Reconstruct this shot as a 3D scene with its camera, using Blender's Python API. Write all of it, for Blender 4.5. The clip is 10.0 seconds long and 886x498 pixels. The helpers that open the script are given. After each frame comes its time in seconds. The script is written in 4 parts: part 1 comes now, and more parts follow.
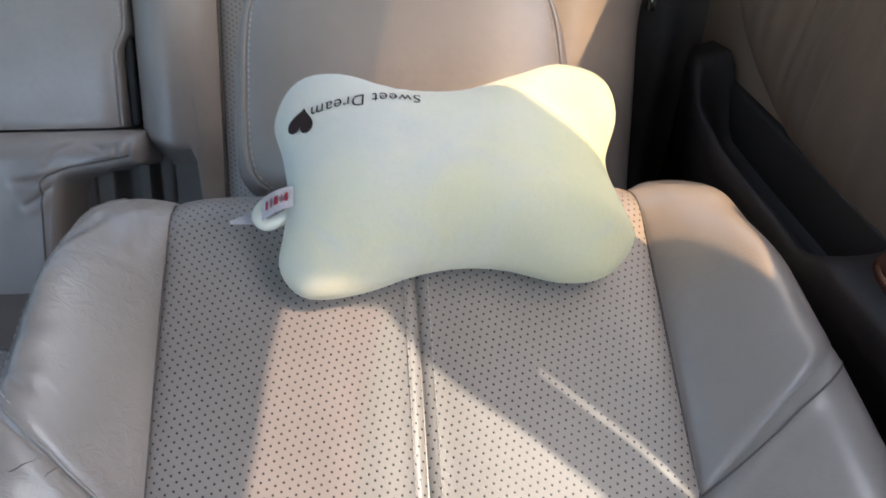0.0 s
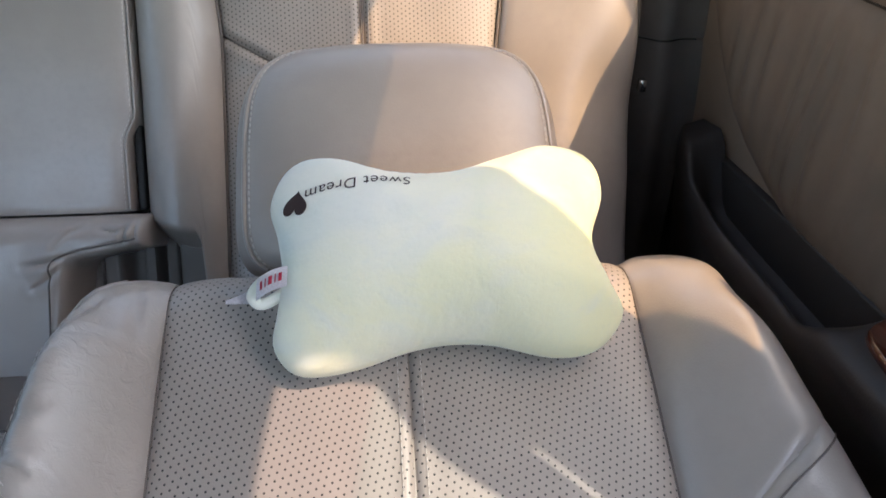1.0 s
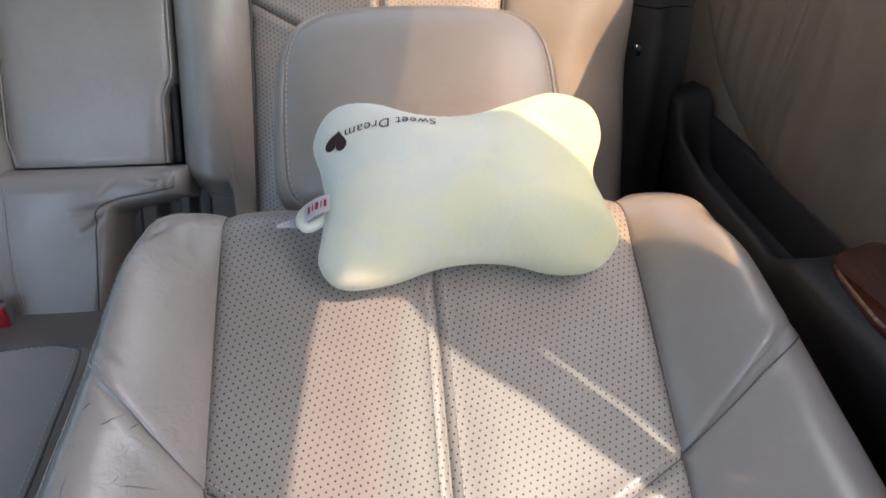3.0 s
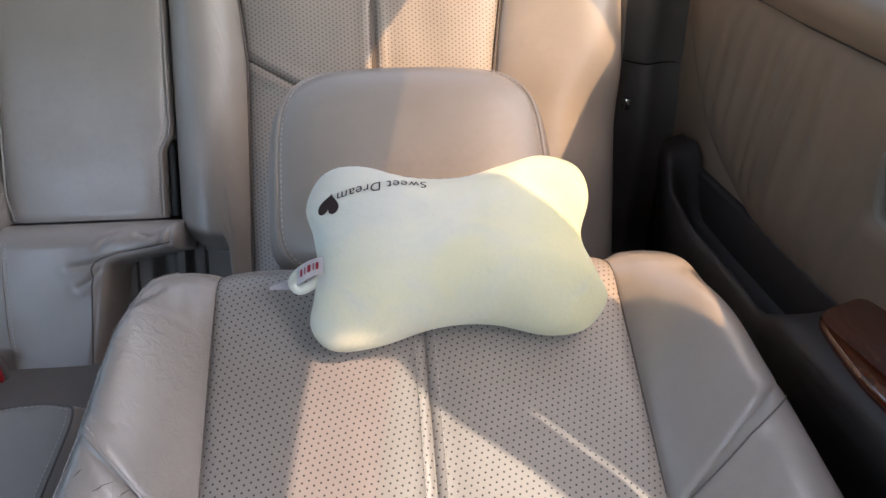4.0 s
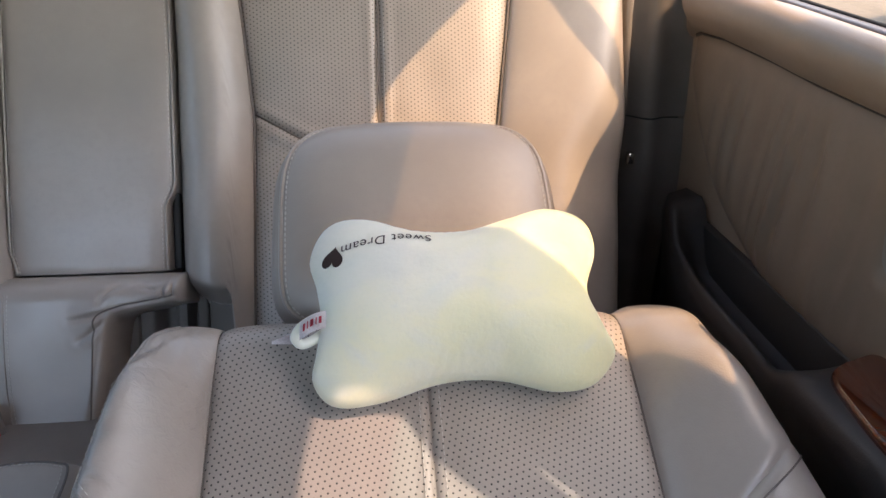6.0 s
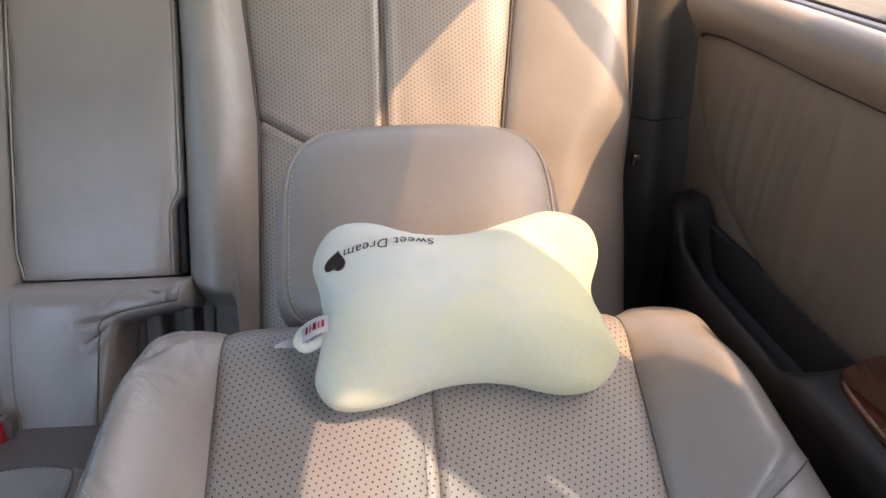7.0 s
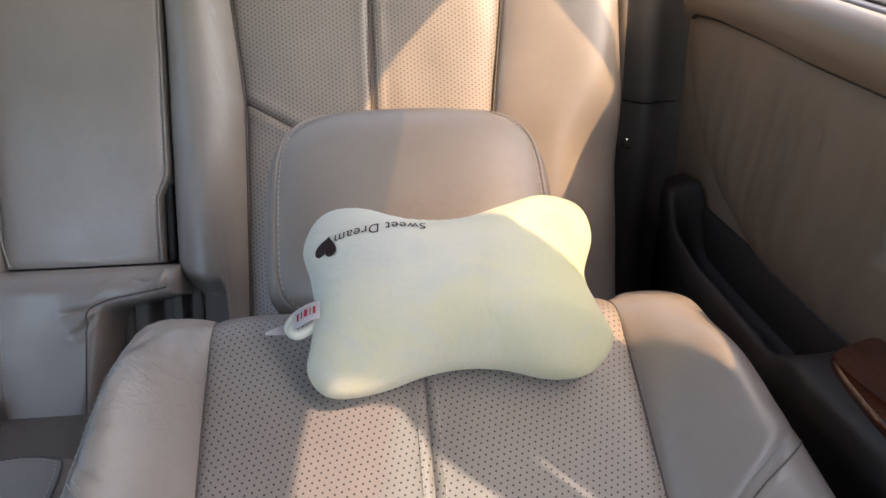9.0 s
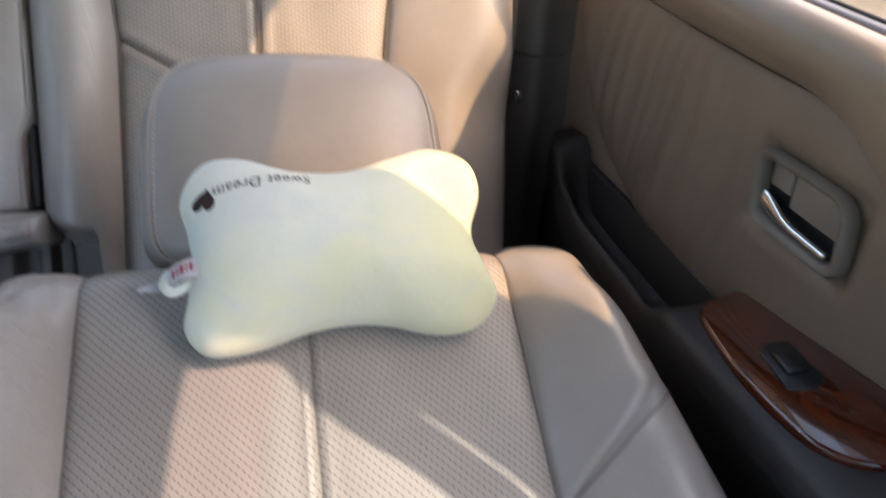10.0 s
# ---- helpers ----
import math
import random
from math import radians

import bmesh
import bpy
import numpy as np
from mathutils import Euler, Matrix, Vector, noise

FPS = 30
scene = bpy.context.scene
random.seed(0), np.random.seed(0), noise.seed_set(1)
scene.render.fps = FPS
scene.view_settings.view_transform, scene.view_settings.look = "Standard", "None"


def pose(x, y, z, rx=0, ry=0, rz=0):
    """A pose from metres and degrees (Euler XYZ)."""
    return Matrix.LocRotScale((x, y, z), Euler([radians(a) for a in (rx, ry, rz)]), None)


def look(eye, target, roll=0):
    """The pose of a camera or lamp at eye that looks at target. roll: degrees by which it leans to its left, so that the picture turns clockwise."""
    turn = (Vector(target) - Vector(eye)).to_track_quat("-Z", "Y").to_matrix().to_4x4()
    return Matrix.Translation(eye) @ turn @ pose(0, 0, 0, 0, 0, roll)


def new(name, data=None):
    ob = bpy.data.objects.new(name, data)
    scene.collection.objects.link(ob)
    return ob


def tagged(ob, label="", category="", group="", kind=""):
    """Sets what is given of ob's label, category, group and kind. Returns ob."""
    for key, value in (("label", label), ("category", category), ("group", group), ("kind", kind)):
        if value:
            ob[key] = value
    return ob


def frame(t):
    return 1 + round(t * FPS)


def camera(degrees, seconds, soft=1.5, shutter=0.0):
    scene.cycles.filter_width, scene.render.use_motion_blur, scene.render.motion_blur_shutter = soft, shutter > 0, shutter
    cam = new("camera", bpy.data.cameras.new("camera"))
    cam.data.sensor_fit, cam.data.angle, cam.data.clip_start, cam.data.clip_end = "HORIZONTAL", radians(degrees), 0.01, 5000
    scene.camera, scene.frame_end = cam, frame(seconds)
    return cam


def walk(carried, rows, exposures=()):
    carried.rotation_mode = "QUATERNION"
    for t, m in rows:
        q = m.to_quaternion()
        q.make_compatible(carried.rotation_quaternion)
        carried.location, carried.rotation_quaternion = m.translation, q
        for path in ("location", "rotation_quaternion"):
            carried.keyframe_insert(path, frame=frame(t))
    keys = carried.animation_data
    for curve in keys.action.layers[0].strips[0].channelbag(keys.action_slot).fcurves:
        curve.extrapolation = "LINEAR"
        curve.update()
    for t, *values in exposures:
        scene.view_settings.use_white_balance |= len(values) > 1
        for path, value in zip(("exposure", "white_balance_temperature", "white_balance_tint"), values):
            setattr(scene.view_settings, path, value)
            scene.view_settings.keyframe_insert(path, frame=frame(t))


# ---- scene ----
cam = camera(61.0, 10.0, shutter=0.35)
PATH = [
    (0, (-0.03, 0.09, 0.967), (0.145, 1.594, -0.18), 1.9),
    (0.5, (-0.021, 0.076, 0.978), (0.076, 1.65, -0.082), 0.3),
    (1, (-0.016, 0.079, 0.974), (0.137, 1.695, -0.013), 0.4),
    (1.5, (-0.008, 0.055, 0.97), (0.119, 1.725, 0.072), -0.1),
    (1.7, (-0.004, 0.048, 0.968), (0.068, 1.689, 0.014), -1.9),
    (1.8, (-0.019, 0.02, 0.935), (0.045, 1.682, 0.018), -0.6),
    (2, (-0.033, -0.002, 0.938), (0.05, 1.613, -0.06), 0.8),
    (2.5, (-0.056, -0.011, 0.964), (0.067, 1.551, -0.11), 1.3),
    (2.7, (-0.053, -0.011, 0.974), (0.098, 1.555, -0.091), 0.9),
    (3.8, (-0.04, -0.013, 1.002), (0.139, 1.623, 0.053), 0.4),
    (4, (-0.041, -0.01, 1.006), (0.135, 1.626, 0.057), 0.6),
    (4.5, (-0.041, -0.01, 1.003), (0.147, 1.729, 0.033), 0.5),
    (5, (-0.04, -0.01, 1.005), (0.147, 1.74, 0.054), 0.6),
    (5.5, (-0.043, -0.005, 1.004), (0.144, 1.776, 0.113), 0.7),
    (7, (-0.036, -0.003, 1.003), (0.122, 1.792, 0.134), -0.1),
    (7.5, (-0.037, 0.0, 1.0), (0.113, 1.796, 0.132), -0.1),
    (8, (-0.038, 0.001, 0.998), (0.115, 1.792, 0.121), -0.0),
    (8.5, (-0.035, 0.002, 0.999), (0.143, 1.78, 0.102), -0.0),
    (9, (-0.038, 0.003, 0.999), (0.147, 1.779, 0.097), -0.1),
    (9.5, (-0.04, 0.003, 1.011), (0.233, 1.689, 0.177), -0.7),
    (9.8, (-0.04, 0.016, 1.006), (0.312, 1.68, 0.159), 1.6),
    (10, (-0.029, 0.013, 1.004), (0.4, 1.589, 0.034), 5.0),
    (10.1, (-0.024, 0.012, 1.003), (0.444, 1.544, -0.028), 6.7),
]
walk(cam, [(t, look(eye, target, roll)) for t, eye, target, roll in PATH], exposures=((0.0, 2.90, 6250, 5.0), (1.0, 3.05, 6300, 6.0), (2.5, 3.04, 6450, 6.0), (4.0, 2.95, 6600, 9.0), (7.5, 3.05, 6700, 10.0), (8.5, 2.93, 6700, 9.0), (9.0, 2.87, 6750, 9.0), (9.5, 2.86, 6800, 9.0), (9.8, 3.02, 6500, 8.0), (10.0, 3.04, 6450, 7.0)))

# ---- light: sun from the front of the car through the side windows, sky all round ----
TO_SUN = Vector((1.0, -0.75, 1.6)).normalized()
world = bpy.data.worlds.new("sky")
scene.world = world
world.use_nodes = True
wn = world.node_tree.nodes
sky = wn.new("ShaderNodeTexSky")
sky.sky_type = 'NISHITA'
sky.sun_disc = False
sky.sun_elevation = math.asin(TO_SUN.z)
sky.sun_rotation = math.atan2(TO_SUN.x, TO_SUN.y)
sky.dust_density = 1.5
world.node_tree.links.new(sky.outputs[0], wn["Background"].inputs[0])
wn["Background"].inputs[1].default_value = 0.15
sun = new("sun", bpy.data.lights.new("sun", 'SUN'))
sun.data.energy = 0.80
sun.data.angle = radians(0.6)
sun.data.color = (1.0, 0.87, 0.72)
sun.matrix_world = look(TO_SUN * 5, (0, 0, 0))


# ---- materials ----
def nodes_of(name):
    m = bpy.data.materials.new(name)
    m.use_nodes = True
    t = m.node_tree
    return m, t.nodes, t.links, t.nodes["Principled BSDF"]


def mixed(n, l, a, b, fac):
    mx = n.new("ShaderNodeMix")
    mx.data_type = 'RGBA'
    for sock, value in ((mx.inputs[6], a), (mx.inputs[7], b)):
        if isinstance(value, tuple):
            sock.default_value = (*value, 1)
        else:
            l.new(value, sock)
    if isinstance(fac, float):
        mx.inputs[0].default_value = fac
    else:
        l.new(fac, mx.inputs[0])
    return mx.outputs[2]


def math_node(n, l, op, a, b=None, clamp=False):
    m = n.new("ShaderNodeMath")
    m.operation = op
    m.use_clamp = clamp
    for i, value in enumerate((a, b)):
        if value is None:
            continue
        if isinstance(value, (int, float)):
            m.inputs[i].default_value = value
        else:
            l.new(value, m.inputs[i])
    return m.outputs[0]


def ramp(n, l, value, a, b):
    m = n.new("ShaderNodeMapRange")
    m.inputs[1].default_value, m.inputs[2].default_value = a, b
    l.new(value, m.inputs[0])
    return m.outputs[0]


def noise_of(n, l, coord, scale, detail=4.0, rough=0.55, distort=0.0):
    t = n.new("ShaderNodeTexNoise")
    t.inputs["Scale"].default_value = scale
    t.inputs["Detail"].default_value = detail
    t.inputs["Roughness"].default_value = rough
    t.inputs["Distortion"].default_value = distort
    l.new(coord, t.inputs["Vector"])
    return t.outputs[0]


def scaled(n, l, coord, s, r=(0, 0, 0)):
    m = n.new("ShaderNodeMapping")
    m.inputs[2].default_value = [radians(a) for a in r]
    m.inputs[3].default_value = s
    l.new(coord, m.inputs[0])
    return m.outputs[0]


def bumped(n, l, height, strength, distance, under=None):
    b = n.new("ShaderNodeBump")
    b.inputs["Strength"].default_value = strength
    b.inputs["Distance"].default_value = distance
    l.new(height, b.inputs["Height"])
    if under is not None:
        l.new(under, b.inputs["Normal"])
    return b.outputs[0]


def leather(name, colour, rough=0.42, creases=0.3, holes=0.0, crease_scale=(48, 22, 22), crease_turn=(0, 0, 0), gloss=0.7, turn=0.0, bore=1.0):
    m, n, l, p = nodes_of(name)
    co = n.new("ShaderNodeTexCoord")
    obj = co.outputs["Object"]
    big = noise_of(n, l, obj, 7.0, 5.0)
    fine = noise_of(n, l, obj, 120.0, 3.0)
    dark = tuple(c * 0.86 for c in colour)
    light = tuple(min(1, c * 1.08) for c in colour)
    col = mixed(n, l, dark, light, ramp(n, l, big, 0.3, 0.72))
    col = mixed(n, l, col, tuple(c * 0.9 for c in colour), math_node(n, l, 'MULTIPLY', ramp(n, l, fine, 0.45, 0.7), 0.35))
    nrm = None
    if creases > 0.2:
        # soft drawn-out wrinkles where the hide is worn
        drawn = noise_of(n, l, scaled(n, l, obj, crease_scale, crease_turn), 1.0, 3.0, 0.6, 0.8)
        patch = ramp(n, l, noise_of(n, l, obj, 11.0, 2.0), 0.38, 0.62)
        nrm = bumped(n, l, math_node(n, l, 'MULTIPLY', ramp(n, l, drawn, 0.42, 0.62), patch), 0.8 * creases, 0.0022, nrm)
    cells = n.new("ShaderNodeTexVoronoi")
    cells.inputs["Scale"].default_value = 650.0
    l.new(obj, cells.inputs["Vector"])
    nrm = bumped(n, l, cells.outputs[0], 0.12, 0.0006, nrm)
    rgh = math_node(n, l, 'ADD', math_node(n, l, 'MULTIPLY', fine, 0.06), rough)
    if holes:
        uv = scaled(n, l, co.outputs["UV"], (1, 1, 1), (0, 0, turn))
        sep = n.new("ShaderNodeSeparateXYZ")
        l.new(uv, sep.inputs[0])
        best = None
        for shift in (0.0, 0.5):
            parts = []
            for axis, pitch in ((0, 0.0148 * holes), (1, 0.0092 * holes)):
                q = math_node(n, l, 'ADD', math_node(n, l, 'DIVIDE', sep.outputs[axis], pitch), shift + 100.0)
                q = math_node(n, l, 'SUBTRACT', math_node(n, l, 'FRACT', q), 0.5)
                q = math_node(n, l, 'MULTIPLY', q, pitch)
                parts.append(math_node(n, l, 'MULTIPLY', q, q))
            d = math_node(n, l, 'SQRT', math_node(n, l, 'ADD', parts[0], parts[1]))
            best = d if best is None else math_node(n, l, 'MINIMUM', best, d)
        hole = ramp(n, l, best, bore * (0.00043 + 0.00072 * holes), bore * (0.00030 + 0.00048 * holes))
        dip = ramp(n, l, best, 0.0005 + 0.0014 * holes, 0.0010 * holes)
        col = mixed(n, l, col, (0.02, 0.017, 0.016), hole)
        nrm = bumped(n, l, math_node(n, l, 'SUBTRACT', 1.0, dip), 0.25, 0.0005, nrm)
    l.new(col, p.inputs["Base Color"])
    l.new(rgh, p.inputs["Roughness"])
    l.new(nrm, p.inputs["Normal"])
    p.inputs["Specular IOR Level"].default_value = 0.55
    p.inputs["Coat Weight"].default_value = gloss
    p.inputs["Coat Roughness"].default_value = 0.28
    return m


def plastic(name, colour, rough=0.55, grain=420.0, bump=0.25):
    m, n, l, p = nodes_of(name)
    obj = n.new("ShaderNodeTexCoord").outputs["Object"]
    big = noise_of(n, l, obj, 9.0, 4.0)
    col = mixed(n, l, tuple(c * 0.82 for c in colour), tuple(c * 1.12 for c in colour), ramp(n, l, big, 0.3, 0.7))
    l.new(col, p.inputs["Base Color"])
    g = noise_of(n, l, obj, grain, 2.0)
    l.new(bumped(n, l, g, bump, 0.0006), p.inputs["Normal"])
    l.new(math_node(n, l, 'ADD', math_node(n, l, 'MULTIPLY', big, 0.2), rough - 0.1), p.inputs["Roughness"])
    return m


def plush(name):
    m, n, l, p = nodes_of(name)
    obj = n.new("ShaderNodeTexCoord").outputs["Object"]
    # pastel dye clouds: mint, cream and lemon
    a = noise_of(n, l, obj, 9.0, 3.0, 0.5, 0.4)
    b = noise_of(n, l, scaled(n, l, obj, (7, 5, 5), (0, 0, 40)), 1.3, 3.0, 0.5, 0.6)
    col = mixed(n, l, (0.75, 0.775, 0.69), (0.87, 0.835, 0.72), ramp(n, l, a, 0.42, 0.58))
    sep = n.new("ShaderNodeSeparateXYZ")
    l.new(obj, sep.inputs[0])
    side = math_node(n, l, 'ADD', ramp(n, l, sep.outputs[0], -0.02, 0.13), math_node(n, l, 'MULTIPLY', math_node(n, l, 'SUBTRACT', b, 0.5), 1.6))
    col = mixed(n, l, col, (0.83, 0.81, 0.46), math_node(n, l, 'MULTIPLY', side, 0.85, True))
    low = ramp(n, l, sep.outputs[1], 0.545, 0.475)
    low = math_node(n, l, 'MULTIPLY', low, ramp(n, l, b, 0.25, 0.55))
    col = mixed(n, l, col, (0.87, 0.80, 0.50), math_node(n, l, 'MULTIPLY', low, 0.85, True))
    cool = ramp(n, l, noise_of(n, l, scaled(n, l, obj, (14, 22, 22), (0, 0, -20)), 1.0, 3.0, 0.55, 0.8), 0.50, 0.70)
    col = mixed(n, l, col, (0.76, 0.755, 0.70), math_node(n, l, 'MULTIPLY', cool, 0.45, True))
    nap = noise_of(n, l, obj, 260.0, 4.0, 0.7)
    col = mixed(n, l, col, (0.64, 0.66, 0.58), math_node(n, l, 'MULTIPLY', ramp(n, l, nap, 0.5, 0.8), 0.2))
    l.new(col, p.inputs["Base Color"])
    soft = noise_of(n, l, obj, 38.0, 3.0)
    nrm = bumped(n, l, soft, 0.25, 0.004)
    l.new(bumped(n, l, nap, 0.3, 0.0012, nrm), p.inputs["Normal"])
    p.inputs["Roughness"].default_value = 0.95
    p.inputs["Sheen Weight"].default_value = 0.35
    p.inputs["Sheen Roughness"].default_value = 0.5
    p.inputs["Specular IOR Level"].default_value = 0.15
    return m


def plain(name, colour, rough=0.5, metal=0.0, bump=0.15, scale=300.0):
    m, n, l, p = nodes_of(name)
    obj = n.new("ShaderNodeTexCoord").outputs["Object"]
    t = noise_of(n, l, obj, scale, 3.0)
    l.new(mixed(n, l, tuple(c * 0.85 for c in colour), colour, ramp(n, l, t, 0.35, 0.6)), p.inputs["Base Color"])
    l.new(bumped(n, l, t, bump, 0.0005), p.inputs["Normal"])
    p.inputs["Roughness"].default_value = rough
    p.inputs["Metallic"].default_value = metal
    return m


def burl(name):
    m, n, l, p = nodes_of(name)
    obj = n.new("ShaderNodeTexCoord").outputs["Object"]
    w = n.new("ShaderNodeTexWave")
    w.inputs["Scale"].default_value = 9.0
    w.inputs["Distortion"].default_value = 14.0
    w.inputs["Detail"].default_value = 4.0
    w.inputs["Detail Scale"].default_value = 2.0
    l.new(scaled(n, l, obj, (1.6, 0.5, 1.0)), w.inputs["Vector"])
    c = mixed(n, l, (0.066, 0.010, 0.004), (0.100, 0.017, 0.005), ramp(n, l, w.outputs[1], 0.1, 0.9))
    c = mixed(n, l, c, (0.03, 0.008, 0.005), math_node(n, l, 'MULTIPLY', ramp(n, l, noise_of(n, l, obj, 55.0, 5.0), 0.52, 0.72), 0.4))
    l.new(c, p.inputs["Base Color"])
    p.inputs["Roughness"].default_value = 0.09
    p.inputs["Coat Weight"].default_value = 0.8
    p.inputs["Coat Roughness"].default_value = 0.05
    return m


def clear(name, tint, gloss=0.08):
    m, n, l, p = nodes_of(name)
    n.remove(p)
    out = n["Material Output"]
    t = n.new("ShaderNodeBsdfTransparent")
    t.inputs[0].default_value = (*tint, 1)
    g = n.new("ShaderNodeBsdfGlossy")
    g.inputs["Roughness"].default_value = 0.02
    mx = n.new("ShaderNodeMixShader")
    mx.inputs[0].default_value = gloss
    l.new(t.outputs[0], mx.inputs[1])
    l.new(g.outputs[0], mx.inputs[2])
    l.new(mx.outputs[0], out.inputs[0])
    return m


HIDE = (0.375, 0.326, 0.286)
M_LEATHER = leather("leather_smooth", HIDE, 0.34, 0.08)
M_HEAD = leather("leather_headrest", HIDE, 0.40, 0.08, gloss=0.25)
M_WORN = leather("leather_worn", HIDE, 0.33, 0.42, crease_scale=(34, 105, 105), crease_turn=(0, 0, 28))
M_LID = leather("leather_lid", HIDE, 0.50, 0.08, gloss=0.05)
M_REAR = leather("rear_leather_smooth", HIDE, 0.37, 0.10, gloss=0.45)
M_PERF = leather("leather_perforated", HIDE, 0.40, 0.10, holes=0.64, gloss=0.3, turn=14.0, bore=1.09)
M_PERF_REAR = leather("rear_leather_perforated", HIDE, 0.40, 0.10, holes=0.64, gloss=0.3, bore=1.08)
M_DOOR = leather("door_leatherette", (0.29, 0.218, 0.16), 0.5, 0.15, gloss=0.2)
M_INSERT = leather("door_insert_leather", (0.21, 0.152, 0.108), 0.55, 0.12, crease_scale=(6, 30, 3), gloss=0.15)
M_THREAD = plain("thread", (0.55, 0.50, 0.45), 0.7)
M_SEAM = plain("seam_shadow_cord", (0.16, 0.135, 0.12), 0.6)
M_DARK = plastic("dark_plastic", (0.032, 0.028, 0.026), 0.6)
M_ARM = plastic("armrest_vinyl", (0.036, 0.031, 0.029), 0.5)
M_QUARTER = plastic("quarter_trim_grey", (0.225, 0.200, 0.180), 0.55)
M_RECESS = plastic("recess_trim", (0.21, 0.185, 0.165), 0.85)
M_CARPET = plastic("carpet", (0.035, 0.032, 0.03), 0.95, 220.0, 0.8)
M_PLUSH = plush("plush")
M_BROWN = plain("brown_embroidery", (0.035, 0.016, 0.013), 0.8, 0.0, 0.5, 900.0)
M_WHITE = plain("white_ribbon", (0.80, 0.77, 0.80), 0.55, 0.0, 0.3, 700.0)
M_RED = plain("red_print", (0.55, 0.04, 0.08), 0.6)
M_BUCKLE = plain("red_button", (0.45, 0.02, 0.03), 0.35)
M_BUCKLE_RIM = plain("buckle_grey", (0.20, 0.185, 0.175), 0.4)
M_CHROME = plain("chrome", (0.75, 0.74, 0.72), 0.12, 1.0, 0.02)
M_WOOD = burl("burl_wood")
M_BLACK = plastic("black_switch", (0.012, 0.012, 0.013), 0.35)
M_RUBBER = plastic("black_rubber", (0.02, 0.02, 0.02), 0.9)
M_SEAL = plastic("seal_rubber", (0.17, 0.155, 0.16), 0.4)
M_BEZEL = plastic("handle_bezel_grey", (0.21, 0.175, 0.145), 0.45)
M_ROOF = plastic("headliner", (0.15, 0.135, 0.115), 0.9, 300.0, 0.5)
M_PILLAR = plastic("pillar_trim", (0.18, 0.16, 0.14), 0.6)
M_WEB = plastic("belt_webbing", (0.20, 0.175, 0.15), 0.8, 700.0, 0.5)
M_GLASS = clear("window_glass", (0.87, 0.875, 0.88), 0.06)
M_BRONZE = clear("bronze_glass", (1.0, 0.86, 0.70), 0.06)
M_SCREEN = clear("windscreen_glass", (0.98, 0.955, 0.92), 0.04)
M_TINT = clear("tinted_glass", (0.48, 0.455, 0.43), 0.06)
M_REARGLASS = clear("rear_window_glass", (0.98, 0.92, 0.85), 0.06)
M_ROSY_FILTER = clear("rosy_filter_glass", (1.0, 0.91, 0.90), 0.04)
M_DIM = clear("added_dark_filter", (0.10, 0.10, 0.10), 0.02)
M_MESH = clear("added_dimming_mesh", (0.44, 0.42, 0.40), 0.02)
M_PAINT = plain("beige_car_paint", (0.40, 0.36, 0.29), 0.3, 0.2, 0.03)
M_ALLOY = plain("wheel_alloy", (0.62, 0.61, 0.59), 0.35, 0.5, 0.05)
M_PANE = plain("dark_car_glass", (0.03, 0.035, 0.04), 0.06)
M_GROUND = plastic("dusty_ground", (0.16, 0.125, 0.09), 0.95, 6.0, 0.6)


# ---- mesh helpers ----
X = Vector((1, 0, 0))


def smooth(t):
    t = max(0.0, min(1.0, t))
    return t * t * (3 - 2 * t)


def lerp_list(pairs, x):
    """Straight lines between (x, y) pairs in rising x."""
    if x <= pairs[0][0]:
        return pairs[0][1]
    for (a, p), (b, q) in zip(pairs, pairs[1:]):
        if x <= b:
            return p + (q - p) * (x - a) / (b - a)
    return pairs[-1][1]


def spline(points, count, closed=False):
    """Catmull-Rom through points, evenly by parameter."""
    pts = [Vector(p) for p in points]
    n = len(pts)
    spans = n if closed else n - 1
    out = []
    for i in range(count):
        s = i / (count if closed else count - 1) * spans
        k = min(int(s), spans - 1)
        f = s - k
        if closed:
            a, b, c, d = (pts[(k + j - 1) % n] for j in range(4))
        else:
            b, c = pts[k], pts[k + 1]
            a = pts[k - 1] if k else b * 2 - c
            d = pts[k + 2] if k + 2 < n else c * 2 - b
        out.append(0.5 * (2 * b + (c - a) * f + (2 * a - 5 * b + 4 * c - d) * f * f + (3 * b - a - 3 * c + d) * f ** 3))
    return out


def sheet(fn, nu, nv, wrap=False, cap=False):
    """A grid surface; fn(s, t) gives a place and its u, v in metres."""
    bm = bmesh.new()
    uvl = bm.loops.layers.uv.new("UVMap")
    rows, coords = [], {}
    for j in range(nv + 1):
        row = []
        for i in range(nu if wrap else nu + 1):
            place, uv = fn(i / nu, j / nv)
            vert = bm.verts.new(place)
            coords[vert] = uv
            row.append(vert)
        rows.append(row)
    for j in range(nv):
        for i in range(nu):
            k = (i + 1) % len(rows[j])
            bm.faces.new((rows[j][i], rows[j][k], rows[j + 1][k], rows[j + 1][i]))
    if cap:
        bm.faces.new(rows[0][::-1])
        bm.faces.new(rows[-1])
    for f in bm.faces:
        for lp in f.loops:
            lp[uvl].uv = coords[lp.vert]
    return bm


